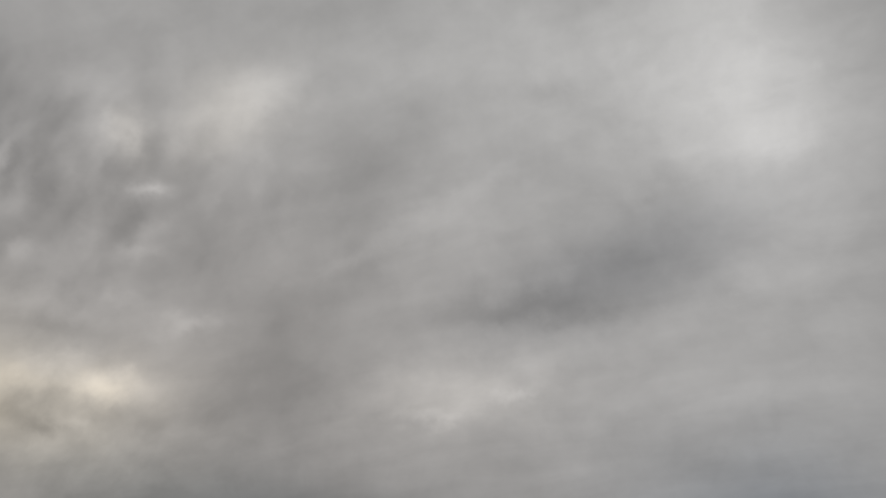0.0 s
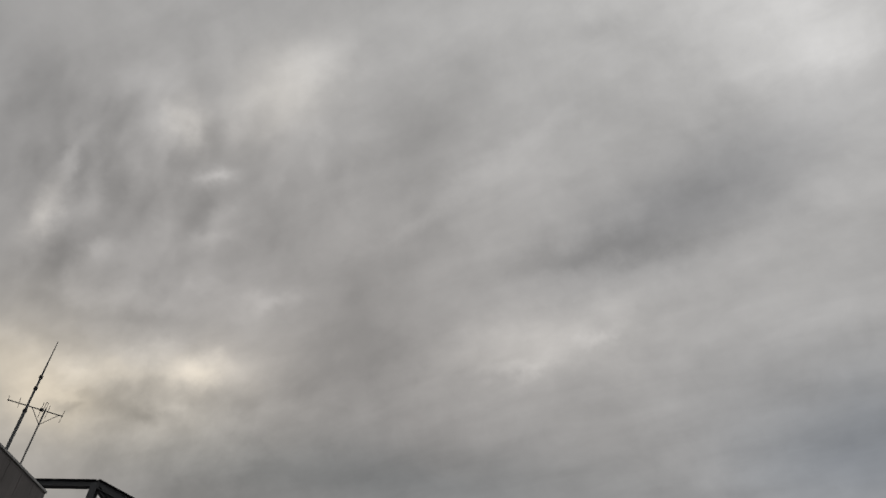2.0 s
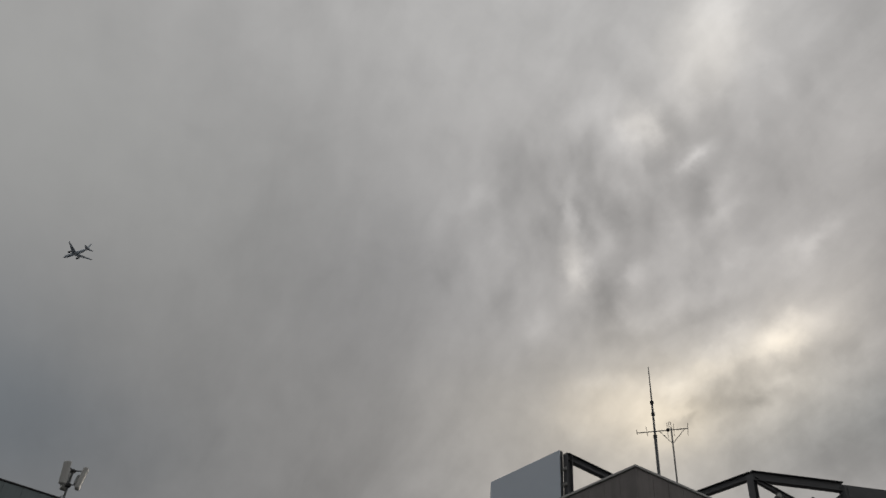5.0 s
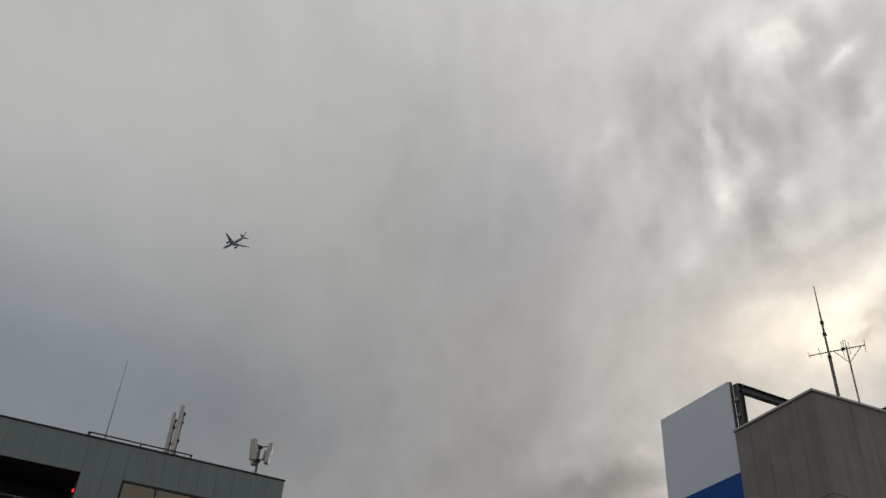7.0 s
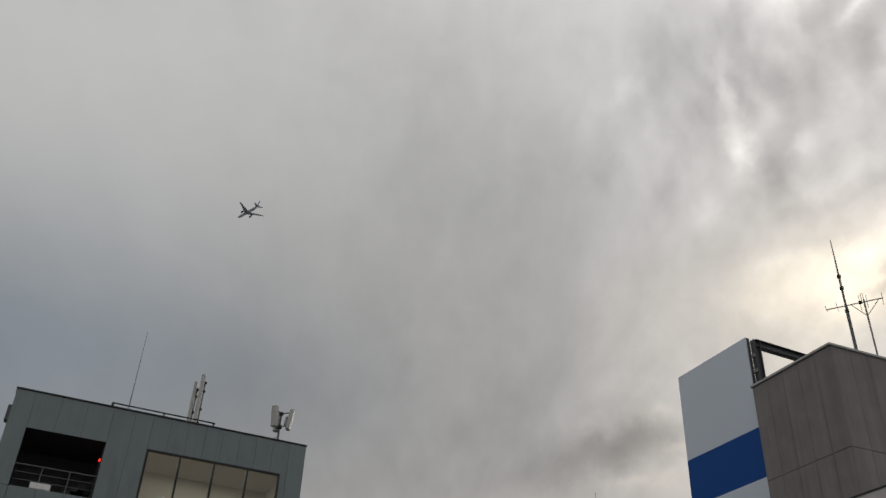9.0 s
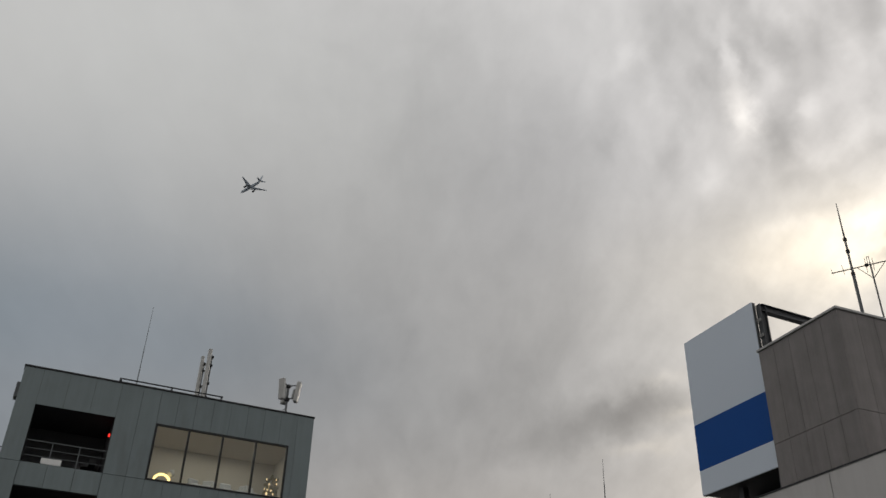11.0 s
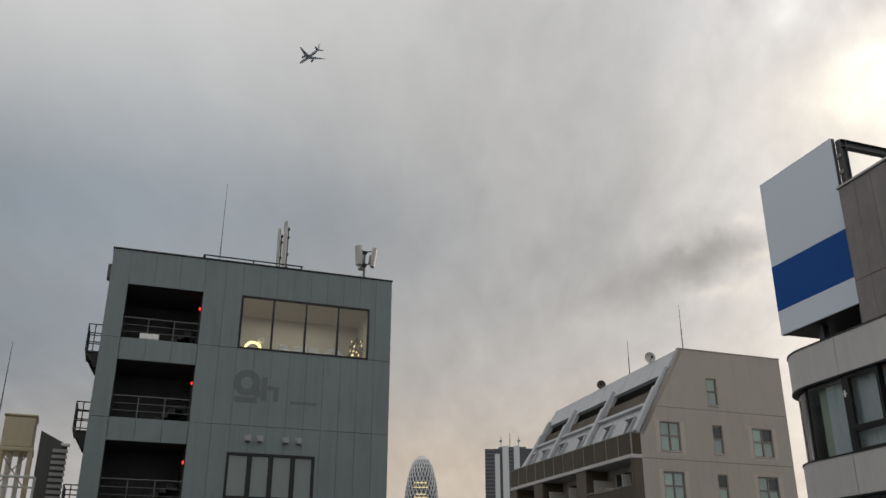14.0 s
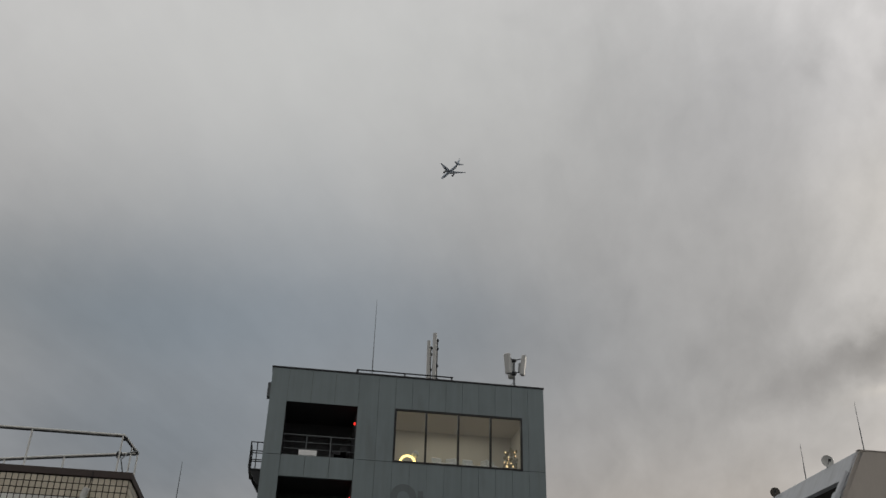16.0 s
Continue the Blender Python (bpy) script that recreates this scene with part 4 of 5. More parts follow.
# open steel frame that carries the sign, running round behind the stair tower
F = empty("sign_scaffold", pose(-0.05, 0.36, EYE), "dark steel truss frame carrying the roof signs", "truss")
zt = 13.83
P_A, P_K, P_T, P_E = Vector((-18.80, 20.3, zt - 0.06)), Vector((-18.72, 25.67, zt - 0.06)), Vector((-15.2, 25.65, zt)), Vector((-13.42, 28.45, zt))


def chord(a, b, w=0.22, h=0.26, name="chord"):
    part(name, hbeam(bmesh.new(), a, b, w, h), TRUSS, F)


chord(P_A, P_K)
chord(P_K, P_T)
chord(P_T, P_E, 0.24, 0.34)
for p in (P_K, P_T, P_E):
    chord(p, (p.x, p.y, 6.75), 0.24, 0.24, "post")
chord(P_T + Vector((0.05, 0.08, -0.1)), P_T + (P_E - P_T) * 0.75 + Vector((0, 0, -1.25)), 0.16, 0.16, "brace")
chord(P_T + (P_E - P_T) * 0.42 + Vector((0, 0, -1.75)), P_E + Vector((0, 0, -0.25)), 0.16, 0.16, "brace")
chord(P_K + Vector((0, 0, -3.4)), P_T + Vector((0, 0, -3.4)), 0.18, 0.2)
chord(P_T + Vector((-0.6, 0, -1.2)), P_T + Vector((0.9, 1.4, -3.2)), 0.14, 0.14, "brace")
part("second_panel", boxes((-0.03, 0.03, 0.0, 3.5, -4.6, 0.1), bevel=0.01), TRUSS, F, "", Matrix.Translation(P_E) @ pose(0, 0, 0, 0, 0, -32))
part("tie_rod", rods(((-18.6, 20.4, zt - 1.35), (-18.6, 25.6, zt - 1.35), 0.02), n=6), GALV, F)
part("tie_rod", rods(((-18.5, 25.7, zt - 1.05), (-13.6, 27.9, zt - 1.25), 0.02), n=6), GALV, F)
part("tie_rod", rods(((-16.6, 25.7, zt - 2.4), (-15.25, 25.7, zt - 0.75), 0.02), n=6), GALV, F)
for q in (0.30, 0.66):
    p = P_T + (P_E - P_T) * q + Vector((0.05, -0.1, -0.75))
    sp = empty("sign_floodlight", Matrix.Translation(p + Vector((-0.05, 0.36, EYE))), "small grey floodlight on a bent arm", "floodlight")
    bm = bmesh.new()
    pts = [(0, 0.3, -0.35), (0, 0.22, -0.1), (0, 0.05, 0.12), (0, -0.16, 0.12)]
    for a, b in zip(pts, pts[1:]):
        rod(bm, a, b, 0.025, n=6)
    part("arm", bm, STEEL_GREY, sp)
    part("lamp_head", rods(((0, -0.12, 0.12), (0, -0.3, -0.12), 0.07, 0.13), n=12), GALV, sp)

# aerials on the stair tower
mast = empty("aerial_mast", pose(-15.50, 21.14, EYE + TH), "tall thin stepped radio mast on the stair tower", "mast")
part("lower_tube", rods(((0, 0, -0.1), (0, 0, 1.55), 0.048), n=8), STEEL_GREY, mast)
part("middle_tube", rods(((0, 0, 1.5), (0, 0, 2.75), 0.034), n=8), STEEL_GREY, mast)
part("tip", rods(((0, 0, 2.7), (0, 0, 4.13), 0.030, 0.012), n=6), STEEL_GREY, mast)
for z in (1.5, 2.3, 2.72):
    part("clamp", rods(((0, 0, z), (0, 0, z + 0.09), 0.06), n=8), BLACK_METAL, mast)
yagi = empty("yagi_aerial", pose(-15.40, 21.90, EYE + TH, 0, 0, 35.2), "old television aerial with thin rods on a pole", "antenna")
part("pole", rods(((0, 0, -0.1), (0, 0, 2.12), 0.026), n=8), GALV, yagi)
part("boom", rods(((-1.12, 0, 2.0), (0.54, 0, 2.06), 0.02), n=6), GALV, yagi)
part("brace", rods(((0, 0, 1.55), (-0.38, 0, 2.02), 0.012), ((0, 0, 1.55), (0.42, 0, 2.05), 0.012), n=6), GALV, yagi)
for i, (x, h) in enumerate(((-1.1, 0.2), (-0.78, 0.26), (-0.5, 0.28), (-0.12, 0.34), (0.08, 0.3), (0.52, 0.3))):
    part("element", rods(((x, -h * 2.2, 1.90), (x, h * 2.2, 2.16), 0.009), n=5), GALV, yagi)
part("feed_loop", rods(((-0.06, 0.0, 2.0), (-0.06, 0.0, 2.33), 0.01), ((0.0, 0.0, 2.33), (0.0, 0.0, 2.0), 0.01), ((-0.06, 0.0, 2.33), (0.0, 0.0, 2.33), 0.01), n=5), GALV, yagi)
part("junction_box", boxes((-0.16, -0.06, -0.04, 0.04, 2.0, 2.09), bevel=0.01), BLACK_METAL, yagi)


# ---- the beige apartment house with a mansard of loggias ----
BEIGE = material("beige_render", (0.435, 0.392, 0.345), 0.8, vary=0.07, scale=0.45, streak=0.08, fine=20, dirt=(0.375, 0.332, 0.288), each=0.01)
BEIGE_LIGHT = material("pale_plaster_patch", (0.50, 0.455, 0.405), 0.8, vary=0.08, scale=1.5)
SLOPE_WHITE = material("pale_mansard_metal", (0.46, 0.475, 0.49), 0.5, metal=0.0, vary=0.12, scale=0.7, streak=0.14, dirt=(0.33, 0.33, 0.33), spec=0.3)
BROWN = material("brown_tile_cladding", (0.088, 0.068, 0.046), 0.6, vary=0.2, scale=1.2, streak=0.15, dirt=(0.10, 0.077, 0.057))
BROWN_GLASS = material("smoked_balcony_panel", (0.066, 0.051, 0.034), 0.5, vary=0.25, scale=1.6, streak=0.2, each=0.12, spec=0.2)
SLAB = material("slab_edge_paint", (0.50, 0.49, 0.475), 0.7, vary=0.08, scale=1.0, streak=0.1)
RECESS = material("recess_wall", (0.085, 0.075, 0.066), 0.85, vary=0.15, scale=0.8)
WIN_FRAME = material("bronze_window_frame", (0.25, 0.22, 0.18), 0.55)
MINT_GLASS_BACK = material("frosted_green_blind", (0.66, 0.76, 0.70), 0.6, vary=0.10, scale=1.4, each=0.18)
AC_WHITE = material("cream_enamel", (0.5, 0.48, 0.44), 0.5, vary=0.05)
B = empty("beige_apartment_house", pose(-44.22, 32.22, EYE, 0, 0, 89.09) @ Matrix.Diagonal((1, 0.925, 1, 1)), "beige apartment house with sloping mansard and brown balconies", "building")
BL, BH, B_ST, BD = -3.2, 14.8, 2.89, 18.4
wins = []
for k in range(6):
    t = 10.22 - B_ST * k
    wins += [(-1.86, -0.45, t - 1.72, t, 2), (1.83, 2.55, t - 1.72, t, 1), (4.72, 6.20, t - 1.72, t, 2)]
wins.append((1.74, 2.50, 11.42, 13.10, 1))
holes_b = [w[:4] for w in wins]


def slope_u(z):
    """The left edge of the end wall at height z."""
    return BL if z <= 9.45 else BL + (z - 9.45) / (BH - 9.45) * (0.0 - BL)


rows_b = [BH, 11.10, 8.02, 8.02 - B_ST, 8.02 - 2 * B_ST, 8.02 - 3 * B_ST, -14.0]
for z1, z0 in zip(rows_b, rows_b[1:]):
    top, low = z1 - 0.012, z0 + 0.012
    u_in = max(slope_u(top), slope_u(low))
    for u0, u1, b0, b1 in cut((u_in, 7.5, low, top), holes_b):
        part("end_wall_block", boxes((u0, u1, 0.0, 0.3, b0, b1)), BEIGE, B)
    if slope_u(top) > slope_u(low):
        kink = [(BL, 9.45)] if low < 9.45 < top else []
        part("end_wall_block", prism(bmesh.new(), [(slope_u(low), low), (u_in, low), (u_in, top)] + kink, 0.0, 0.3), BEIGE, B)
part("wall", boxes((7.2, 7.5, 0.3, BD, -14, 12.4), (-2.3, 7.2, BD - 0.3, BD, -14, 9.4), (-2.3, -2.1, 0.3, BD - 0.3, -14, 8.0)), BEIGE, B)
part("joint_backing", boxes((BL + 0.05, 7.45, 0.30, 0.32, -14, 9.0)), RECESS, B)
part("roof_edge", boxes((-0.05, 7.55, -0.04, 0.25, BH, BH + 0.06), bevel=0.01), BEIGE_LIGHT, B)
part("roof", boxes((0.3, 7.2, 0.3, BD - 2.0, 12.1, 12.4)), BEIGE, B)
for u0, u1, z0, z1, n in wins:
    w = new("window")
    w.parent = B
    bm = bmesh.new()
    mid = (z0 + z1) / 2 + 0.05
    for r in ring(u0, u1, z0, z1, 0.07):
        box(bm, r[0], r[1], 0.05, 0.14, r[2], r[3])
    box(bm, u0 + 0.07, u1 - 0.07, 0.05, 0.13, mid - 0.04, mid + 0.04)
    if n == 2:
        c = (u0 + u1) / 2
        box(bm, c - 0.04, c + 0.04, 0.055, 0.13, z0 + 0.07, z1 - 0.07)
    part("window_frame", bm, WIN_FRAME, w)
    part("sill", boxes((u0 - 0.05, u1 + 0.05, -0.05, 0.1, z0 - 0.06, z0), bevel=0.01), BEIGE_LIGHT, w)
    pane("pane", u0 + 0.06, u1 - 0.06, 0.09, z0 + 0.06, z1 - 0.06, PANE, w)
    cells = [(u0 + 0.07, u1 - 0.07)] if n == 1 else [(u0 + 0.07, (u0 + u1) / 2 - 0.04), ((u0 + u1) / 2 + 0.04, u1 - 0.07)]
    for i, (a, b) in enumerate(cells):
        for j, (c0, c1) in enumerate(((z0 + 0.07, mid - 0.04), (mid + 0.04, z1 - 0.07))):
            # some upper lights get a near-black sheet for the room's gloom, no blind
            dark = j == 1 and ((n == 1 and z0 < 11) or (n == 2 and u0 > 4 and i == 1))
            part("blind", boxes((a, b, 0.16, 0.17, c0, c1)), GLOOM_JOINT_BLACK if dark else MINT_GLASS_BACK, w)

# plaster patches round the windows of the end wall
for u0, u1, z0, z1, n in wins:
    if n == 2:
        part("plaster_margin", boxes((u0 - 0.30, u0 - 0.02, -0.006, 0.02, z0 - 0.10, z1 + 0.1)), BEIGE_LIGHT, B)
        part("plaster_margin", boxes((u1 + 0.02, u1 + 0.28, -0.006, 0.02, z0 - 0.14, z1 + 0.05)), BEIGE_LIGHT, B)
        part("plaster_margin", boxes((u0 - 0.02, u1 + 0.02, -0.006, 0.02, z0 - 0.22, z0 - 0.065)), BEIGE_LIGHT, B)

# balcony side
UF = -3.88
pillars = ((6.0, 7.4), (12.7, 14.2), (17.3, 18.4))
bays = ((0.22, 6.0), (7.4, 12.7), (14.2, 17.3))
for k in range(6):
    zs = 8.20 - B_ST * k
    part("balcony_slab", boxes((UF - 0.06, -2.1, 0.31, BD, zs - 0.22, zs), (UF - 0.06, BL - 0.01, -0.03, 0.31, zs - 0.22, zs), bevel=0.02), SLAB, B)
    part("end_panel", boxes((UF + 0.08, BL - 0.06, -0.02, 0.20, zs - B_ST + 0.10, zs - 0.30), bevel=0.03), BROWN, B, "brown tiled end panel")
    part("end_panel_frame", boxes((UF, BL, 0.0, 0.22, zs - B_ST, zs - 0.22)), RECESS, B)
    for a, b in pillars:
        part("pillar", boxes((UF, -2.3, a, b, zs - B_ST, zs - 0.22), bevel=0.03), BROWN, B)
    for a, b in bays:
        if k:
            n = 4 if b - a > 4 else 3
            for i in range(n):
                c0, c1 = a + (b - a) * i / n, a + (b - a) * (i + 1) / n
                part("balcony_panel", boxes((UF + 0.02, UF + 0.06, c0 + 0.015, c1 - 0.015, zs + 0.02, zs + 1.12)), BROWN_GLASS, B)
            part("balcony_rail", rods(((UF + 0.03, a, zs + 1.2), (UF + 0.03, b, zs + 1.2), 0.035), n=6), GALV, B)
        z1 = zs - 0.22
        # door opening painted near-black for the gloom behind it
        part("balcony_door", boxes((-2.34, -2.29, a + 0.9, b - 1.2, zs - B_ST, z1 - 0.35)), GLOOM_JOINT_BLACK, B)
        part("door_frame", boxes((-2.37, -2.28, (a + b) / 2 - 0.05, (a + b) / 2 + 0.05, zs - B_ST, z1 - 0.35), (-2.37, -2.28, a + 0.85, a + 0.92, zs - B_ST, z1 - 0.35)), GALV, B)
        part("divider", boxes((UF + 0.12, -2.35, b - 0.85, b - 0.80, zs - B_ST + 0.05, z1 - 0.7)), AC_WHITE, B, "pale partition board")
        part("divider", boxes((UF + 0.10, UF + 0.7, a + 1.3, a + 1.36, zs - B_ST + 0.05, z1 - 0.75)), AC_WHITE, B, "pale partition board")
        part("ac_unit", boxes((-3.2, -2.5, b - 2.0, b - 1.2, zs - B_ST + 0.9, zs - B_ST + 1.45), bevel=0.03), AC_WHITE, B)
zs = 8.20
for i in range(12):
    c0, c1 = BD * i / 12, BD * (i + 1) / 12
    part("terrace_panel", boxes((UF + 0.0, UF + 0.05, c0 + 0.012, c1 - 0.012, zs + 0.01, zs + 1.2)), BROWN_GLASS, B)
part("terrace_panel", boxes((UF + 0.06, BL - 0.02, 0.0, 0.05, zs + 0.01, zs + 1.2)), BROWN_GLASS, B)
part("terrace_rail", rods(((UF + 0.03, 0, zs + 1.24), (UF + 0.03, BD, zs + 1.24), 0.03), ((UF + 0.03, 0.02, zs + 1.24), (BL, 0.02, zs + 1.24), 0.03), n=6), GALV, B)
for i in range(13):
    part("terrace_post", boxes((UF - 0.02, UF + 0.08, BD * i / 12 - 0.03 + (0.03 if i == 0 else 0), BD * i / 12 + 0.03, zs, zs + 1.24)), GALV, B)

# mansard, in its own plane: x along the house, z up the slope, y outwards
SL = math.hypot(0.0 - BL, BH - 9.45)
rise = Vector((-BL, 0, BH - 9.45)).normalized()
outw = rise.cross(Vector((0, 1, 0)))
mm = Matrix.Identity(4)
for i, v in enumerate((Vector((0, 1, 0)), outw, rise)):
    mm.col[i][:3] = v
mm.translation = Vector((BL, 0, 9.45))
M = new("mansard")
M.parent = B
M.matrix_basis = mm
logs = ((1.05, 6.6, 2.25, 4.45), (7.25, 12.1, 2.25, 4.45), (12.95, 16.5, 2.25, 4.45))
dorm = [(y, y + 1.0, 0.05, 1.25) for y in (1.4, 4.2, 8.0, 11.0, 13.9, 15.9)]
bm = bmesh.new()
# the top tapers at the far hip
for a, b, z0, z1 in cut((0.0, 16.9, 0.0, SL), list(logs) + dorm):
    box(bm, a, b, -0.25, 0.0, z0, z1)
part("slope", bm, SLOPE_WHITE, M, "pale metal mansard slope")
bm = bmesh.new()
prism(bm, [(16.9, 0.0), (18.5, 0.0), (16.9, SL)], -0.25, 0.0)
part("hip", bm, SLOPE_WHITE, M)
for a, b, z0, z1 in logs:
    # near-black sheet: the loggia's shade is put into its colour
    part("loggia_back", boxes((a - 0.1, b + 0.1, -0.75, -0.7, z0 - 0.6, z1 + 0.5)), GLOOM_JOINT_BLACK, M)
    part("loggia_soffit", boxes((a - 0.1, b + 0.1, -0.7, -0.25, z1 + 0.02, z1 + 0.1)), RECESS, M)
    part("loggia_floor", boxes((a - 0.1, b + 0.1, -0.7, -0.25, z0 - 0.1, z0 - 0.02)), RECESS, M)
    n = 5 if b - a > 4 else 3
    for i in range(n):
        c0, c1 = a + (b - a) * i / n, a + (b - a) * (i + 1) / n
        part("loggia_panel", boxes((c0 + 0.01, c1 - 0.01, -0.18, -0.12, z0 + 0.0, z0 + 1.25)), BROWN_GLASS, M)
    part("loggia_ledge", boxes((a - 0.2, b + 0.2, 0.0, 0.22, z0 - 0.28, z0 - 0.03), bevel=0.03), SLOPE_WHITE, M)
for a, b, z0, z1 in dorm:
    # flat near-black sheet in place of the dormer's dark inside
    part("dormer_room", boxes((a - 0.05, b + 0.05, -0.45, -0.40, z0 - 0.05, z1 + 0.05)), GLOOM_JOINT_BLACK, M)
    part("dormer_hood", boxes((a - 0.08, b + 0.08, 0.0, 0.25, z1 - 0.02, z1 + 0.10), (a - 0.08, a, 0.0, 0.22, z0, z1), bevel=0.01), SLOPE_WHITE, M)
# added near-black sheets close the slope where sky would show through
part("loft_back", boxes((0.33, 16.9, -0.80, -0.76, 0.0, SL), (16.86, 16.9, -0.76, -0.25, 0.0, SL), (0.32, 0.36, -0.76, -0.25, 0.0, SL)), GLOOM_JOINT_BLACK, M)
for y in (6.92, 12.52):
    part("loggia_cheek", boxes((y - 0.05, y + 0.05, -0.70, -0.25, 0.0, SL)), RECESS, M)
for y in (0.35, 6.92, 12.52, 16.72):
    part("rib", boxes((y - 0.20, y + 0.20, 0.0, 0.32, 0.0, 3.3), (y - 0.15, y + 0.15, 0.0, 0.24, 3.3, SL - 1.4), bevel=0.04), SLOPE_WHITE, M)

# the ridge falls a little towards the far end: the whole slope narrows with it
for o in M.children:
    for v in o.data.vertices:
        v.co.z *= 1 - 0.0098 * v.co.x


def dish(m, r):
    d = empty("satellite_dish", m, "round grey satellite dish on the roof ridge", "satellite dish", group="roof dishes")
    bm = bmesh.new()
    prev = None
    for j in range(6):
        q = r * j / 5
        cur = [bm.verts.new((q * math.cos(a), 0.35 * q * q / r, q * math.sin(a) + r + 0.15)) for a in [2 * math.pi * i / 20 for i in range(20)]] if j else [bm.verts.new((0, 0, r + 0.15))] * 20
        if prev:
            for i in range(20):
                k = (i + 1) % 20
                bm.faces.new((prev[i], cur[i], cur[k]) if j == 1 else (prev[i], cur[i], cur[k], prev[k]))
        prev = cur
    ob = part("reflector", bm, ANT_WHITE if r > 0.35 else RECESS, d)
    ob.modifiers.new("thickness", "SOLIDIFY").thickness = 0.02
    part("mount", rods(((0, -0.05, -0.4), (0, -0.05, r + 0.15), 0.04)), STEEL_GREY, d)
    part("feed_arm", rods(((0, 0.05, 0.3), (0, 0.45, r + 0.1), 0.02), n=6), STEEL_GREY, d)
    part("feed", boxes((-0.07, 0.07, 0.4, 0.52, r + 0.03, r + 0.2), bevel=0.02), BLACK_METAL, d)
    return d


dish(B.matrix_basis @ pose(-0.1, 3.35, 14.45, 0, 0, 170), 0.37)
dish(B.matrix_basis @ pose(-0.25, 9.9, 14.05, 0, 0, 150), 0.32)
for u, y, h in ((0.60, 0.4, 3.10), (0.05, 6.3, 2.45)):
    r = empty("roof_rod", B.matrix_basis @ pose(u, y, BH - 0.05 - 0.052 * y), "thin dark lightning rod on the apartment roof", "lightning rod", group="roof rods")
    part("rod", rods(((0, 0, -0.1), (0, 0, h * 0.5), 0.035, 0.03), n=6), STEEL_GREY, r)
    part("tip", rods(((0, 0, h * 0.5), (0, 0, h), 0.022, 0.01), n=6), STEEL_GREY, r)


# ---- the distant skyline between the two near houses ----
# distance haze is put into the bluish far colours
FAR_PALE = material("far_hazed_pale", (0.34, 0.40, 0.44), 0.7, vary=0.06, scale=0.02, fine=0.3, bump=0)
FAR_GREY = material("far_hazed_grey", (0.255, 0.32, 0.37), 0.7, vary=0.06, scale=0.02, fine=0.3, bump=0)
FAR_DARK = material("far_hazed_dark_glass", (0.11, 0.13, 0.15), 0.35, vary=0.15, scale=0.03, fine=0.4, bump=0)
FAR_WHITE = material("far_white_fins", (0.66, 0.67, 0.68), 0.6, vary=0.05, scale=0.02, fine=0.3, bump=0)
FAR_CREAM = material("far_cream_wall", (0.36, 0.34, 0.30), 0.7, vary=0.08, scale=0.05, fine=0.4, bump=0)
OFFICE_LIT = glow("lit_office_floor", (1.0, 0.80, 0.42), 0.32)


def sited(az, dist, turn=0.0):
    """A pose on the street at a bearing from the viewer, its front (-y) turned to him."""
    c = heading(az, 0)
    return pose(c.x * dist, c.y * dist, 0, 0, 0, az + turn)


# the cocoon-shaped tower with a white lattice
CO = empty("cocoon_tower", sited(70.60, 1200) @ Matrix.Diagonal((1, 1, 0.985, 1)), "distant cocoon-shaped tower with white lattice and lit floors", "tower")


def cocoon_r(z):
    f = min(max((z - 40) / 165.0, 0), 1)
    return 25.5 * math.sqrt(max(0.0, 1 - f ** 3.6)) * (1 - 0.10 * (1 - f))


bm = bmesh.new()
prev = None
for j in range(33):
    z = 204.5 * j / 32
    cur = [bm.verts.new((0.94 * cocoon_r(z) * math.cos(a), 0.94 * cocoon_r(z) * math.sin(a), z)) for a in [2 * math.pi * i / 28 for i in range(28)]]
    if prev:
        for i in range(28):
            bm.faces.new((prev[i], prev[(i + 1) % 28], cur[(i + 1) % 28], cur[i]))
    prev = cur
part("glass_body", bm, FAR_DARK, CO)
bm = bmesh.new()
for hand in (1, -1):
    for i in range(24):
        pts = []
        for j in range(30):
            z = 60 + 144.0 * j / 29
            a = 2 * math.pi * i / 24 + hand * j * 0.11
            pts.append((cocoon_r(z) * math.cos(a), cocoon_r(z) * math.sin(a), z))
        for p, q in zip(pts, pts[1:]):
            if p[1] < 6:
                beam(bm, p, q, 1.1, 0.8)
tagged(part("lattice", bm, FAR_WHITE, CO, "white diagonal lattice"), kind="stuff")
for z, w in ((166, 9), (160, 11), (147, 10), (142, 11), (128, 11), (151, 7)):
    y = -cocoon_r(z) - 0.8
    part("lit_floor", boxes((-w, w * 0.8, y, y + 1.0, z, z + 1.0)), OFFICE_LIT, CO, "lit yellow office floor")


def slab_block(name, label, az0, az1, dist, top, pale, dark, floors, deep=25.0, sag=0.0):
    """A far office block of pale floor bands over dark glass, between two bearings."""
    w = math.radians(abs(az0 - az1)) * dist
    ob = empty(name, sited((az0 + az1) / 2, dist), label, "office building")
    part("glass_body", boxes((-w / 2 + 0.3, w / 2 - 0.3, 0.4, deep, 0, top - 1)), dark, ob)
    bm = bmesh.new()
    step = 2.9
    for i in range(floors):
        z = top - 3 - i * step
        if sag:
            outline = [(-w / 2 + w * j / 12, -1.7 - sag * math.sin(j / 12 * math.pi * 3.0)) for j in range(13)] + [(w / 2, 1.0), (-w / 2, 1.0)]
            prism(bm, outline, z - 1.45, z, axis="z")
        else:
            box(bm, -w / 2, w / 2, 0.0, deep, z - 1.4, z)
    tagged(part("floor_band", bm, pale, ob), kind="stuff")
    part("parapet", boxes((-w / 2, w / 2, 0.0, deep, top - 3.0, top)), pale, ob)
    return ob, w


ob, w = slab_block("banded_office_block", "wide distant grey office block with wavy floor bands", 72.62, 69.20, 850, 98.0, FAR_GREY, FAR_DARK, 30, sag=1.6)
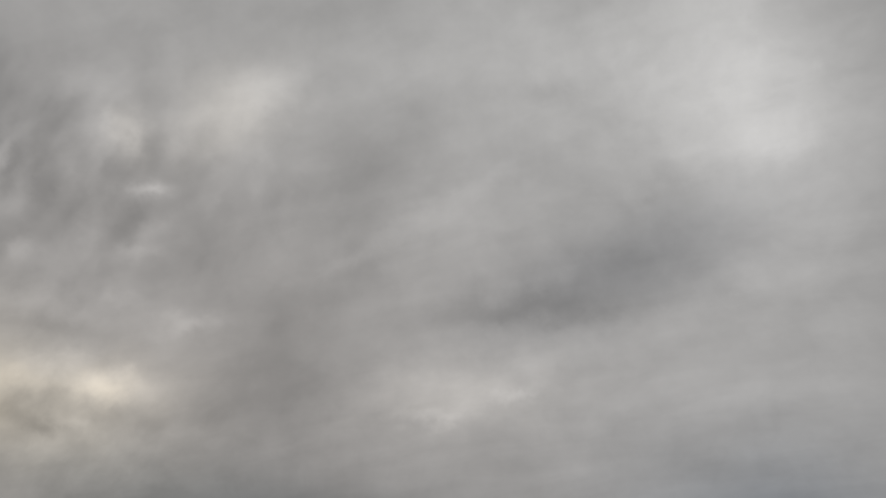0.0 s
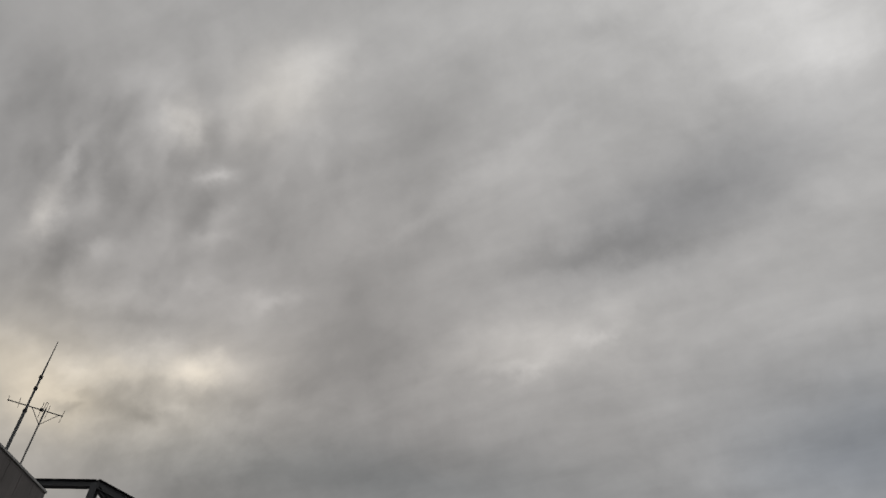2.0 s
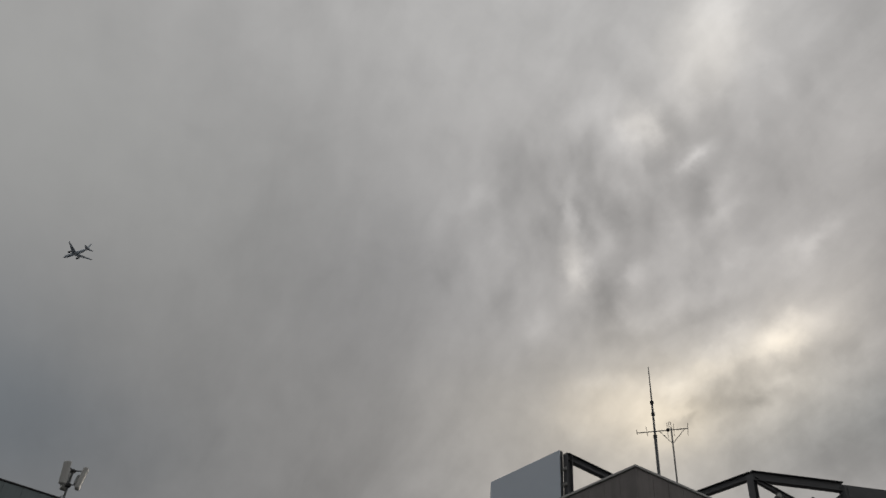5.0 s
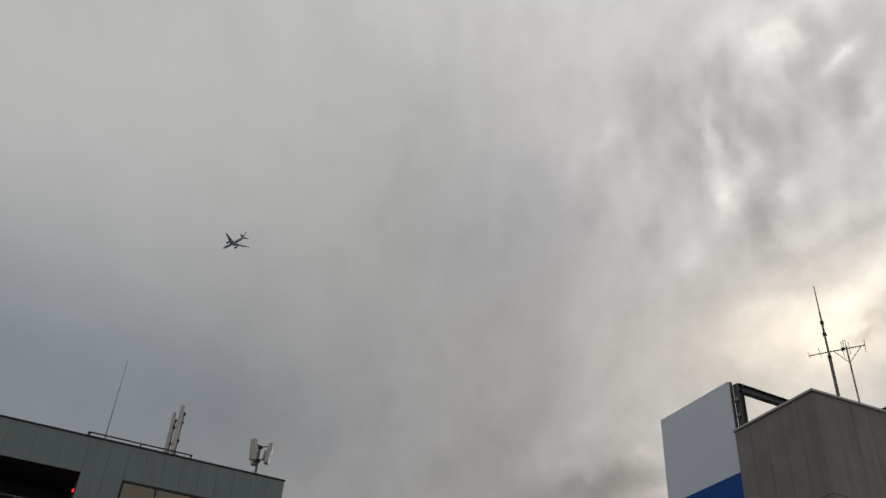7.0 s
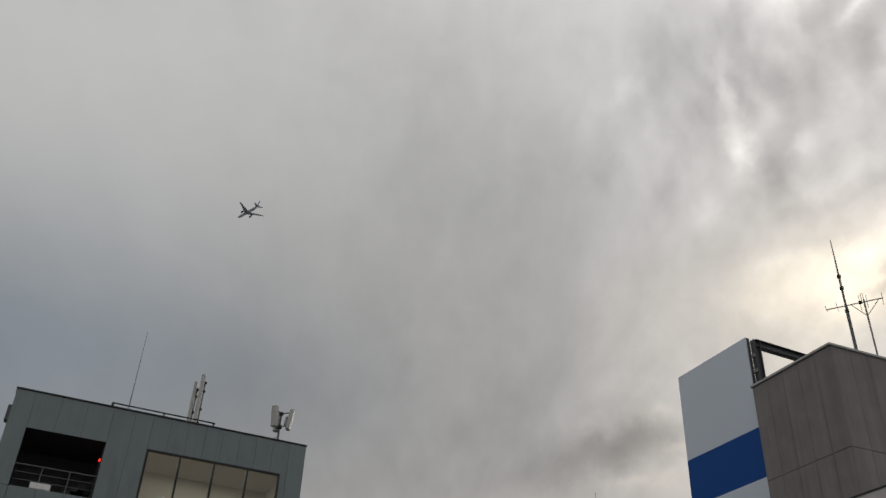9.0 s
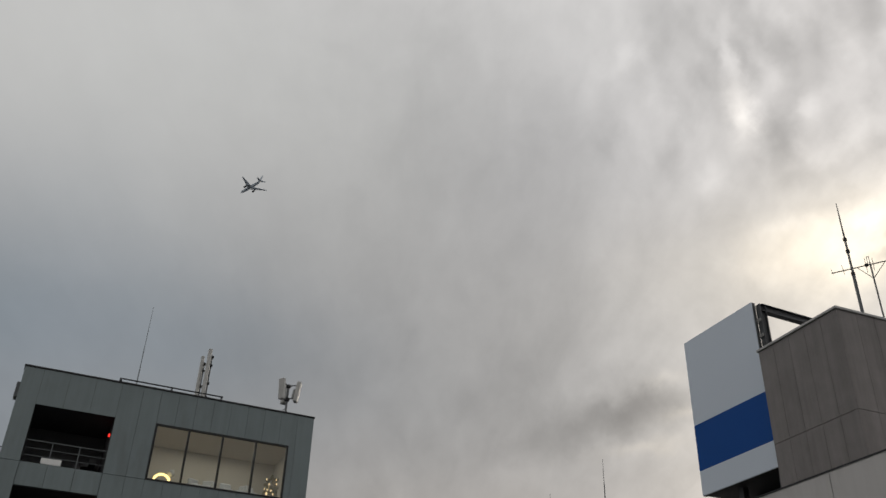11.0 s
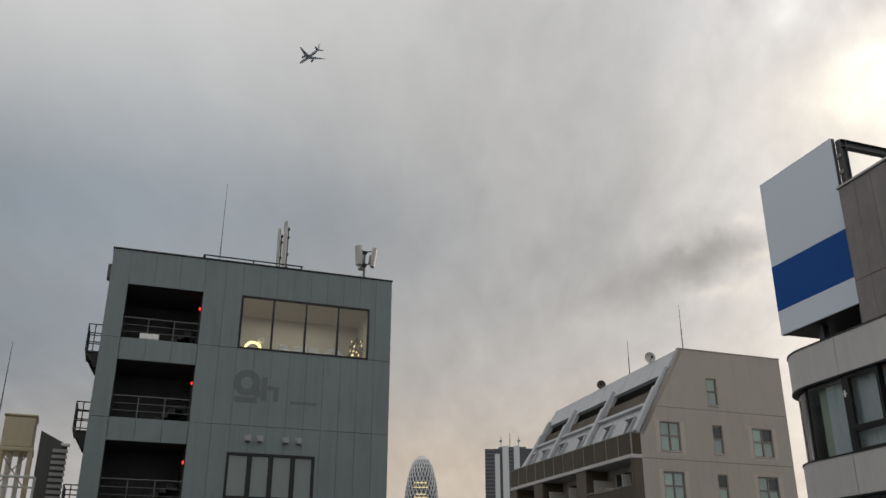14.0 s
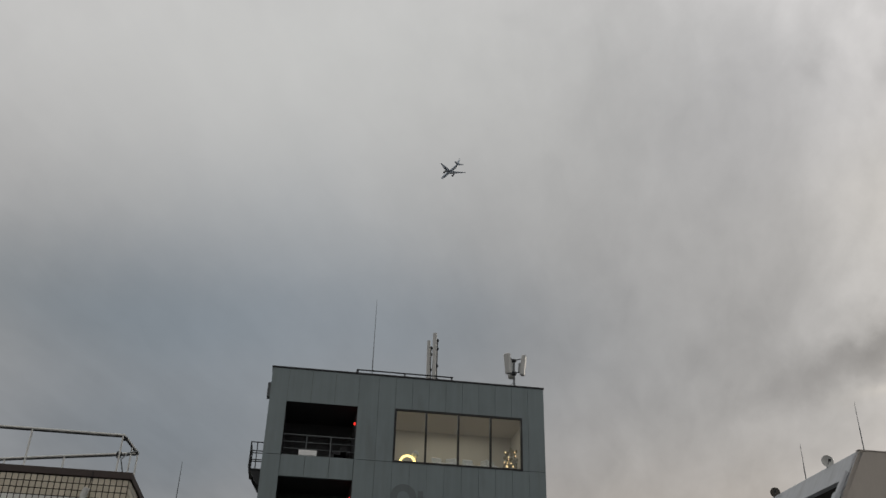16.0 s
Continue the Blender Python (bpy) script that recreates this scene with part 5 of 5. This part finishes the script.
for f in (0.33, 0.66):
    part("core_strip", boxes((-w / 2 + w * f - 0.9, -w / 2 + w * f + 0.9, -2.3, 0.5, 10, 97)), FAR_GREY, ob)
ob, w = slab_block("small_office_block", "distant grey office block with some lit floors", 69.2, 68.05, 900, 93.0, FAR_PALE, FAR_DARK, 28)
for i in range(3):
    part("lit_floor", boxes((-w / 2 + 1, w / 2 - 3, -0.1, 0.35, 93 - 16.9 - i * 7.8, 93 - 15.2 - i * 7.8)), OFFICE_LIT, ob)
part("plant_room", boxes((-w / 2 + 1, w / 2 - 4, 3, 20, 93, 99.5)), FAR_PALE, ob)
ob, w = slab_block("side_office_block", "distant blue-grey office block with ribbon windows", 68.0, 66.5, 800, 85.0, FAR_GREY, FAR_DARK, 26)
part("core_strip", boxes((-w / 2, -w / 2 + 8.5, -0.5, 0.5, 10, 84.5)), FAR_GREY, ob)
part("plant_room", boxes((-w / 2 + 3, w / 2 - 2, 3, 18, 85, 87)), material("rusty_roof", (0.28, 0.2, 0.15), 0.8, bump=0), ob)

tw = empty("dark_office_tower", sited(65.2, 1000), "tall dark distant tower with white vertical fins", "tower")
part("body", boxes((-24, 30, 0, 30, 0, 178)), material("far_tower_glass", (0.062, 0.072, 0.086), 0.4, vary=0.2, scale=0.05, fine=0.4, bump=0), tw)
part("core", boxes((-9, 22, 6, 26, 178, 181)), FAR_DARK, tw)
part("fin", boxes((-13, -7.5, -2.5, 2, 0, 172)), FAR_WHITE, tw, "white vertical fin")
part("fin", boxes((-4.5, 2.5, -2.2, 2, 0, 181)), FAR_WHITE, tw, "white vertical fin")
part("fin", boxes((8.0, 14.5, -2.2, 2, 0, 181)), FAR_WHITE, tw, "white vertical fin")
bm = bmesh.new()
for i in range(40):
    box(bm, 3.0, 7.5, -0.8, 0.2, 20 + i * 4, 21.6 + i * 4)
    box(bm, -23.5, -13.5, -0.5, 0.2, 20 + i * 4, 21.0 + i * 4)
tagged(part("floor_band", bm, material("far_dim_band", (0.15, 0.165, 0.18), 0.6, bump=0, fine=0.3, scale=0.02), tw), kind="stuff")
for x in (-6, 14, 4):
    part("beacon_mast", rods(((x, 8, 178), (x, 8, 193 if x != 4 else 197), 0.6, 0.3), n=6), FAR_GREY, tw)
    part("beacon_dish", boxes((x - 1.6, x + 1.6, 7, 9, 187, 189)) if x != 4 else boxes((x - 0.5, x + 0.5, 7.5, 8.5, 188, 190)), FAR_GREY, tw)

# low roofs at the foot of the skyline
rnd = random.Random(11)
for az, wd, top, dist, mat, lab in ((73.3, 16, 27.5, 330, FAR_GREY, "low grey block below the skyline"), (72.0, 18, 21.5, 300, FAR_CREAM, "low cream block below the skyline"),
                                    (70.6, 17, 27.5, 320, FAR_PALE, "low white block with a penthouse"), (69.2, 12, 26, 300, FAR_CREAM, "pinkish cream block with roof plant"),
                                    (67.8, 15, 29, 330, FAR_PALE, "low pale blue-roofed block"), (66.0, 22, 25.5, 280, FAR_WHITE, "low white block with square windows"),
                                    (74.6, 15, 24, 300, FAR_GREY, "grey block below the skyline"), (64.0, 22, 24, 300, FAR_PALE, "pale block below the skyline")):
    lo = empty("low_block", sited(az, dist), lab, "building", group="low blocks")
    part("body", boxes((-wd / 2, wd / 2, 0, 14, 0, top)), mat, lo)
    part("roof_hut", boxes((-wd * 0.3, wd * 0.05, 3, 9, top, top + rnd.uniform(1.5, 4)), (wd * 0.2, wd * 0.4, 3, 9, top, top + rnd.uniform(1, 2))), mat, lo)
    part("parapet", boxes((-wd / 2 - 0.2, wd / 2 + 0.2, -0.2, 14.2, top - 0.4, top + 0.5)), FAR_GREY, lo)
    for i in range(6):
        for j in range(3):
            x = -wd / 2 + wd * (i + 0.5) / 6
            part("window", boxes((x - 0.6, x + 0.6, -0.08, 0.1, top - 3.2 - 3.2 * j, top - 1.6 - 3.2 * j)), FAR_DARK, lo)
# roof lettering too small to read: plain bars
bb = empty("roof_letter_sign", sited(68.6, 296), "small dark roof sign with lit pale bars", "sign")
part("board", boxes((-6, 6, 0, 0.4, 19.0, 24.0)), BLACK_METAL, bb)
for i, (x0, x1, z0) in enumerate(((-4.6, -1.6, 22.4), (-0.8, 0.0, 22.4), (0.8, 5.0, 22.4), (-3.0, 3.2, 20.3))):
    part("letter_bar", boxes((x0, x1, -0.15, 0.0, z0, z0 + 1.1)), glow("lit_letter_bar", (1.0, 0.9, 0.7), 0.3), bb)
bb = empty("roof_neon_sign", sited(71.5, 299), "dark script-like roof sign with red bars", "sign")
for i in range(5):
    part("letter_bar", boxes((-4 + i * 1.7, -2.9 + i * 1.7, 0, 0.2, 24.6 + 0.3 * (i % 2), 25.9 + 0.3 * (i % 2))), BLACK_METAL, bb)
    part("stroke_bar", boxes((-4.6 + i * 1.4, -3.9 + i * 1.4, -0.3, 0.2, 21.8, 22.8)), RED, bb)
part("backing_rail", boxes((-4.2, 4.2, 0.2, 0.3, 24.2, 24.6), (-3.6, -3.4, 0.2, 0.4, 21.1, 24.2), (3.4, 3.6, 0.2, 0.4, 21.1, 24.2)), BLACK_METAL, bb)
bs = empty("blue_light_sign", sited(72.75, 330.2), "small glowing blue sign on a low roof", "sign")
part("light_panel", boxes((-2.2, 2.2, 2.0, 2.3, 28.6, 29.4)), glow("blue_neon", (0.15, 0.25, 1.0), 0.5), bs)
part("sign_back", boxes((-2.4, 2.4, 2.3, 2.5, 28.3, 29.6), (-0.2, 0.2, 2.3, 2.5, 27.9, 28.3)), FAR_GREY, bs)

# striped tower that shows in the slit beside the beige house
sb, w = slab_block("striped_tower", "far pale tower with dark floor bands in a narrow gap", 48.2, 46.4, 150, 29.5, FAR_PALE, FAR_DARK, 7, deep=12)


# ---- the tiled tower, the water tank and the block behind, beside the grey building ----
TILE = material("cream_wall_tile", (0.56, 0.50, 0.385), 0.35, vary=0.06, scale=3.0, each=0.10, bump=0.04)
TILE_PALE = material("pale_lower_tile", (0.66, 0.655, 0.61), 0.35, vary=0.05, scale=3.0, each=0.08, bump=0.04)
GROUT = material("dark_grout", (0.05, 0.04, 0.033), 0.9)
ROOF_BROWN = material("brown_coping", (0.045, 0.03, 0.025), 0.6, vary=0.15)
RAIL_WHITE = material("white_pipe_rail", (0.62, 0.62, 0.58), 0.45, vary=0.05)
TANK = material("cream_tank_panel", (0.50, 0.44, 0.30), 0.5, vary=0.06, scale=1.5, streak=0.1)
L = empty("tiled_roof_tower", pose(-26.86, -4.20, EYE, 0, 0, 90.0), "cream-tiled roof tower with brown coping and white pipe rail", "tower")
LZ, LW, LD = 6.44, 12.0, 3.2   # local x runs to the viewer's right, y away from him
part("core", prism(bmesh.new(), [(-LW, 0.01), (-0.01, 0.01), (-0.01, LD), (-LW, 8.2)], -14, LZ - 0.18, axis="z"), GROUT, L)
bm = boxes((-LW, 0.06, -0.06, 0.10, LZ - 0.17, LZ + 0.03), (-0.10, 0.06, 0.10, LD, LZ - 0.17, LZ + 0.03), bevel=0.01)
part("coping", bm, ROOF_BROWN, L, "dark brown coping")
part("flue_pipe", rods(((-1.15, -0.14, 2.0), (-1.15, -0.14, LZ - 0.72), 0.085), n=12), RAIL_WHITE, L, "white flue pipe")
part("flue_cowl", rods(((-1.15, -0.14, LZ - 0.74), (-1.08, -0.20, LZ - 0.52), 0.10, 0.09), n=12), RAIL_WHITE, L, "white bent cowl")
part("cable", rods(((-1.02, -0.09, LZ - 0.02), (-1.35, -0.06, 3.0), 0.014), n=6), BLACK_METAL, L)
rail = empty("roof_pipe_rail", L.matrix_basis.copy(), "white and black pipe rail round the tower roof", "railing")
RZ = LZ + 1.16
for a, b in (((-LW, 0.15, RZ), (-0.42, 0.15, RZ)), ((-0.42, 0.15, RZ), (-0.22, 2.0, RZ - 0.01)), ((-0.22, 2.0, RZ - 0.01), (-LW, 7.0, RZ - 0.02))):
    part("rail_pipe", rods((a, b, 0.035), n=8), RAIL_WHITE, rail)
    # a black rod runs along the lower side of each pipe
    part("rail_sleeve", rods(((a[0], a[1] + 0.02, a[2] - 0.045), (b[0], b[1] + 0.02, b[2] - 0.045), 0.03), n=6), BLACK_METAL, rail, "black lower half of the pipe")
for x, y in ((-0.45, 0.15), (-3.0, 0.15), (-5.5, 0.15), (-8.0, 0.15), (-0.30, 1.2), (-0.22, 2.0), (-2.6, 3.0), (-4.6, 3.86)):
    part("rail_post", rods(((x, y, LZ - 0.15), (x, y, RZ), 0.026), n=6), RAIL_WHITE, rail)
cl = empty("roof_camera_bracket", L.matrix_basis @ pose(-0.42, 0.3, LZ), "bent cable and bracket clamped to the roof rail", "bracket")
part("bracket", boxes((-0.14, 0.0, -0.03, 0.05, 0.52, 0.70), (-0.05, 0.09, -0.03, 0.05, 1.04, 1.15), bevel=0.01), BLACK_METAL, cl)
part("conduit", rods(((0.0, 0.1, 0.5), (0.12, 0.3, 0.75), 0.02), ((0.12, 0.3, 0.75), (0.34, 0.6, 0.92), 0.02), ((0.0, 0.1, 0.5), (0.1, 0.3, 0.1), 0.018), n=6), STEEL_GREY, cl)

# water tank on its frame
K = empty("roof_water_tank", pose(-39.9, -3.35, EYE, 0, 0, 92), "cream panelled roof water tank on a steel frame", "water tank")
part("tank_body", boxes((-0.60, 0.60, 0.0, 1.6, 5.95, 7.20), bevel=0.05), TANK, K)
part("tank_lid", boxes((-0.64, 0.64, -0.04, 1.64, 7.20, 7.30), bevel=0.03), TANK, K)
part("tank_ledge", boxes((-0.66, 0.66, -0.06, 1.66, 5.80, 5.95), bevel=0.02), TANK, K)
for x, y in ((-0.55, 0.05), (0.55, 0.05), (-0.55, 1.5), (0.55, 1.5)):
    part("frame_leg", beam(bmesh.new(), (x, y, 3.9), (x, y, 5.8), 0.16, 0.16), TANK, K)
part("frame_brace", beam(beam(bmesh.new(), (-0.5, 0.05, 4.4), (0.5, 0.05, 5.7), 0.04, 0.04), (0.5, 0.05, 4.4), (-0.5, 0.05, 5.7), 0.04, 0.04), material("reddish_lagging", (0.30, 0.2, 0.18), 0.8), K)
part("lagged_pipe", rods(((-0.2, 0.5, 3.9), (-0.2, 0.5, 5.8), 0.12), ((0.2, 0.7, 3.9), (0.2, 0.7, 5.8), 0.10), n=10), RAIL_WHITE, K)
part("roof_deck", boxes((-4, 2.4, -0.5, 4, 3.6, 3.9), (-4, 0.9, -0.6, 4, -14, 3.6)), TANK, K)
part("roof_rail", rods(((-4, -0.4, 4.75), (0.9, -0.4, 4.75), 0.05), ((0.9, -0.4, 4.75), (0.9, -0.4, 3.8), 0.05), ((-4, -0.4, 4.35), (0.9, -0.4, 4.35), 0.035), n=6), RAIL_WHITE, K)
W = empty("louvred_block", pose(-46.0, -2.9, EYE, 0, 0, 92), "dark grey rooftop block with louvred side wall", "building")
part("body", boxes((0.0, 1.25, 0.0, 5.0, -14, 7.1)), STAIR_DARK, W)
bm = bmesh.new()
prism(bm, [(0.0, 7.1), (1.25, 7.1), (1.25, 7.0), (0.0, 7.7)], 0.0, 5.0)
part("roof", bm, STAIR_DARK, W)
for i in range(14):
    part("louvre", boxes((0.62, 1.3, -0.09, -0.01, 3.2 + i * 0.27, 3.36 + i * 0.27), bevel=0.01), VENT, W)
part("vent_cap", boxes((0.95, 1.35, -0.15, 0.1, 7.02, 7.16), bevel=0.03), RAIL_WHITE, W)
wr = empty("whip_aerial", pose(-39.85, -4.19, EYE + 3.9), "thin tall dark whip aerial", "antenna")
part("base_tube", rods(((0, 0, -0.1), (0, 0, 3.2), 0.045, 0.035), n=6), STEEL_GREY, wr)
part("whip", rods(((0, 0, 3.2), (0.0, 0, 6.35), 0.03, 0.01), n=6), STEEL_GREY, wr)

# ---- the airliner, high over the far roofs ----
AIR = material("airliner_paint", (0.36, 0.41, 0.46), 0.35, vary=0.05, scale=0.1, fine=1.0, bump=0)
AIR_DARK = material("airliner_engine", (0.05, 0.055, 0.06), 0.4, metal=0.5, bump=0)
pos = heading(79.48, 33.90) * 1750 + Vector((0, 0, EYE))
A = empty("airliner", Matrix.Translation(pos) @ pose(0, 0, 0, 0, -1, math.degrees(math.atan2(-0.37, -0.93))), "twin-engined airliner in flight, grey against the cloud", "aeroplane")
bm = bmesh.new()
prof = [(-33, 0.3), (-30, 1.0), (-24, 2.0), (-15, 2.9), (-5, 3.0), (18, 3.0), (24, 2.8), (28, 2.2), (31, 1.3), (32.5, 0.3)]
prev = None
for x, r in prof:
    up = 1.4 if x < -24 else (0.7 if x < -15 else 0)
    cur = [bm.verts.new((x, r * math.cos(a), r * math.sin(a) + up)) for a in [2 * math.pi * i / 16 for i in range(16)]]
    if prev:
        for i in range(16):
            bm.faces.new((prev[i], prev[(i + 1) % 16], cur[(i + 1) % 16], cur[i]))
    else:
        bm.faces.new(cur)
    prev = cur
bm.faces.new(prev)
bmesh.ops.recalc_face_normals(bm, faces=bm.faces)
for f in bm.faces:
    f.smooth = True
part("fuselage", bm, AIR, A)


def blade(points, thick):
    """A flat tapered blade from four (x, y, z) corners: root front, root back, tip back, tip front."""
    bm = bmesh.new()
    n = (Vector(points[1]) - Vector(points[0])).cross(Vector(points[2]) - Vector(points[1])).normalized()
    lo = [bm.verts.new(Vector(p) - n * t / 2) for p, t in zip(points, (thick, thick, thick * 0.3, thick * 0.3))]
    hi = [bm.verts.new(Vector(p) + n * t / 2) for p, t in zip(points, (thick, thick, thick * 0.3, thick * 0.3))]
    bm.faces.new(lo[::-1])
    bm.faces.new(hi)
    for i in range(4):
        bm.faces.new((lo[i], lo[(i + 1) % 4], hi[(i + 1) % 4], hi[i]))
    bmesh.ops.recalc_face_normals(bm, faces=bm.faces)
    return bm


for s in (1, -1):
    part("wing", blade([(7, 2 * s, -1.5), (-4.5, 2 * s, -1.5), (-12.5, 29 * s, 2.2), (-10.2, 29 * s, 2.2)], 0.9), AIR, A)
    part("tailplane", blade([(-24, 1 * s, 1.6), (-31, 1 * s, 1.6), (-33.5, 10 * s, 2.2), (-30.8, 10 * s, 2.2)], 0.5), AIR, A)
    part("engine", rods(((7.5, 10 * s, -2.9), (1.5, 10 * s, -2.7), 2.0, 1.4), n=14), AIR_DARK, A)
    part("pylon", boxes((-1, 4, 10 * s - 0.3, 10 * s + 0.3, -2.2, -0.6)), AIR, A)
part("fin", blade([(-21, 0, 2.8), (-31, 0, 2.0), (-35, 0, 12), (-31.5, 0, 12)], 0.6), AIR, A)


# ---- the grey building's cladding, panel by panel ----
rows_z = [GH - 0.03, 9.44, 6.42, 3.41, 0.40, -2.62, -5.64, -8.66, -11.68, -14.0]
cols = [GW]
while cols[-1] - 0.695 > STAIR_U[1] + 0.3:
    cols.append(cols[-1] - 0.695)
cols += [STAIR_U[1], STAIR_U[1] - 0.95, STAIR_U[1] - 1.9, STAIR_U[0], 0.0]
cols = sorted(cols)
for z1, z0 in zip(rows_z, rows_z[1:]):
    for c0, c1 in zip(cols, cols[1:]):
        bits = cut((c0 + 0.005, c1 - 0.005, z0 + 0.008, z1 - 0.008), holes)
        if bits and all(abs((b[1] - b[0]) - (c1 - c0 - 0.01)) < 0.002 for b in bits):
            for u0, u1, b0, b1 in bits:
                part("cladding_panel", boxes((u0, u1, 0.0, 0.058, b0, b1)), ECP, G)
        elif bits:
            bm = bmesh.new()
            for u0, u1, b0, b1 in bits:
                box(bm, u0, u1, 0.0, 0.058, b0, b1)
            part("cladding_panel", bm, ECP, G)


# ---- tiles of the roof tower, one by one ----
tile_w, tile_h, gap = 0.167, 0.190, 0.030
t_up = boxes((0, tile_w - gap, -0.012, 0.01, 0, tile_h - gap))
tile_mesh = bpy.data.meshes.new("wall_tile")
t_up.to_mesh(tile_mesh)
t_up.free()
tile_mesh.materials.append(TILE)
tall_h = 0.50
t_up = boxes((0, tile_w - gap, -0.012, 0.01, 0, tall_h - gap))
tall_mesh = bpy.data.meshes.new("tall_tile")
t_up.to_mesh(tall_mesh)
t_up.free()
tall_mesh.materials.append(TILE_PALE)
n_tiles = 0
joined = bmesh.new()
joined_tall = bmesh.new()
z = LZ - 0.17
for row in range(8):
    tall = row >= 3
    h = tall_h if tall else tile_h
    z -= h
    for i in range(44):
        x = -(i + 1) * tile_w
        if n_tiles < 290 and i < 38:
            o = new("wall_tile", tall_mesh if tall else tile_mesh)
            o.parent = L
            o.location = (x, 0, z)
            n_tiles += 1
        else:
            box(joined_tall if tall else joined, x, x + tile_w - gap, -0.012, 0.01, z, z + h - gap)
    # the flank that runs away from the viewer: long courses
    part("flank_course", boxes((-0.01, 0.012, 0.02, LD, z, z + h - gap)), TILE_PALE if tall else TILE, L)
tagged(part("wall_tiles_rest", joined, TILE, L), kind="stuff")
tagged(part("wall_tiles_rest", joined_tall, TILE_PALE, L), kind="stuff")
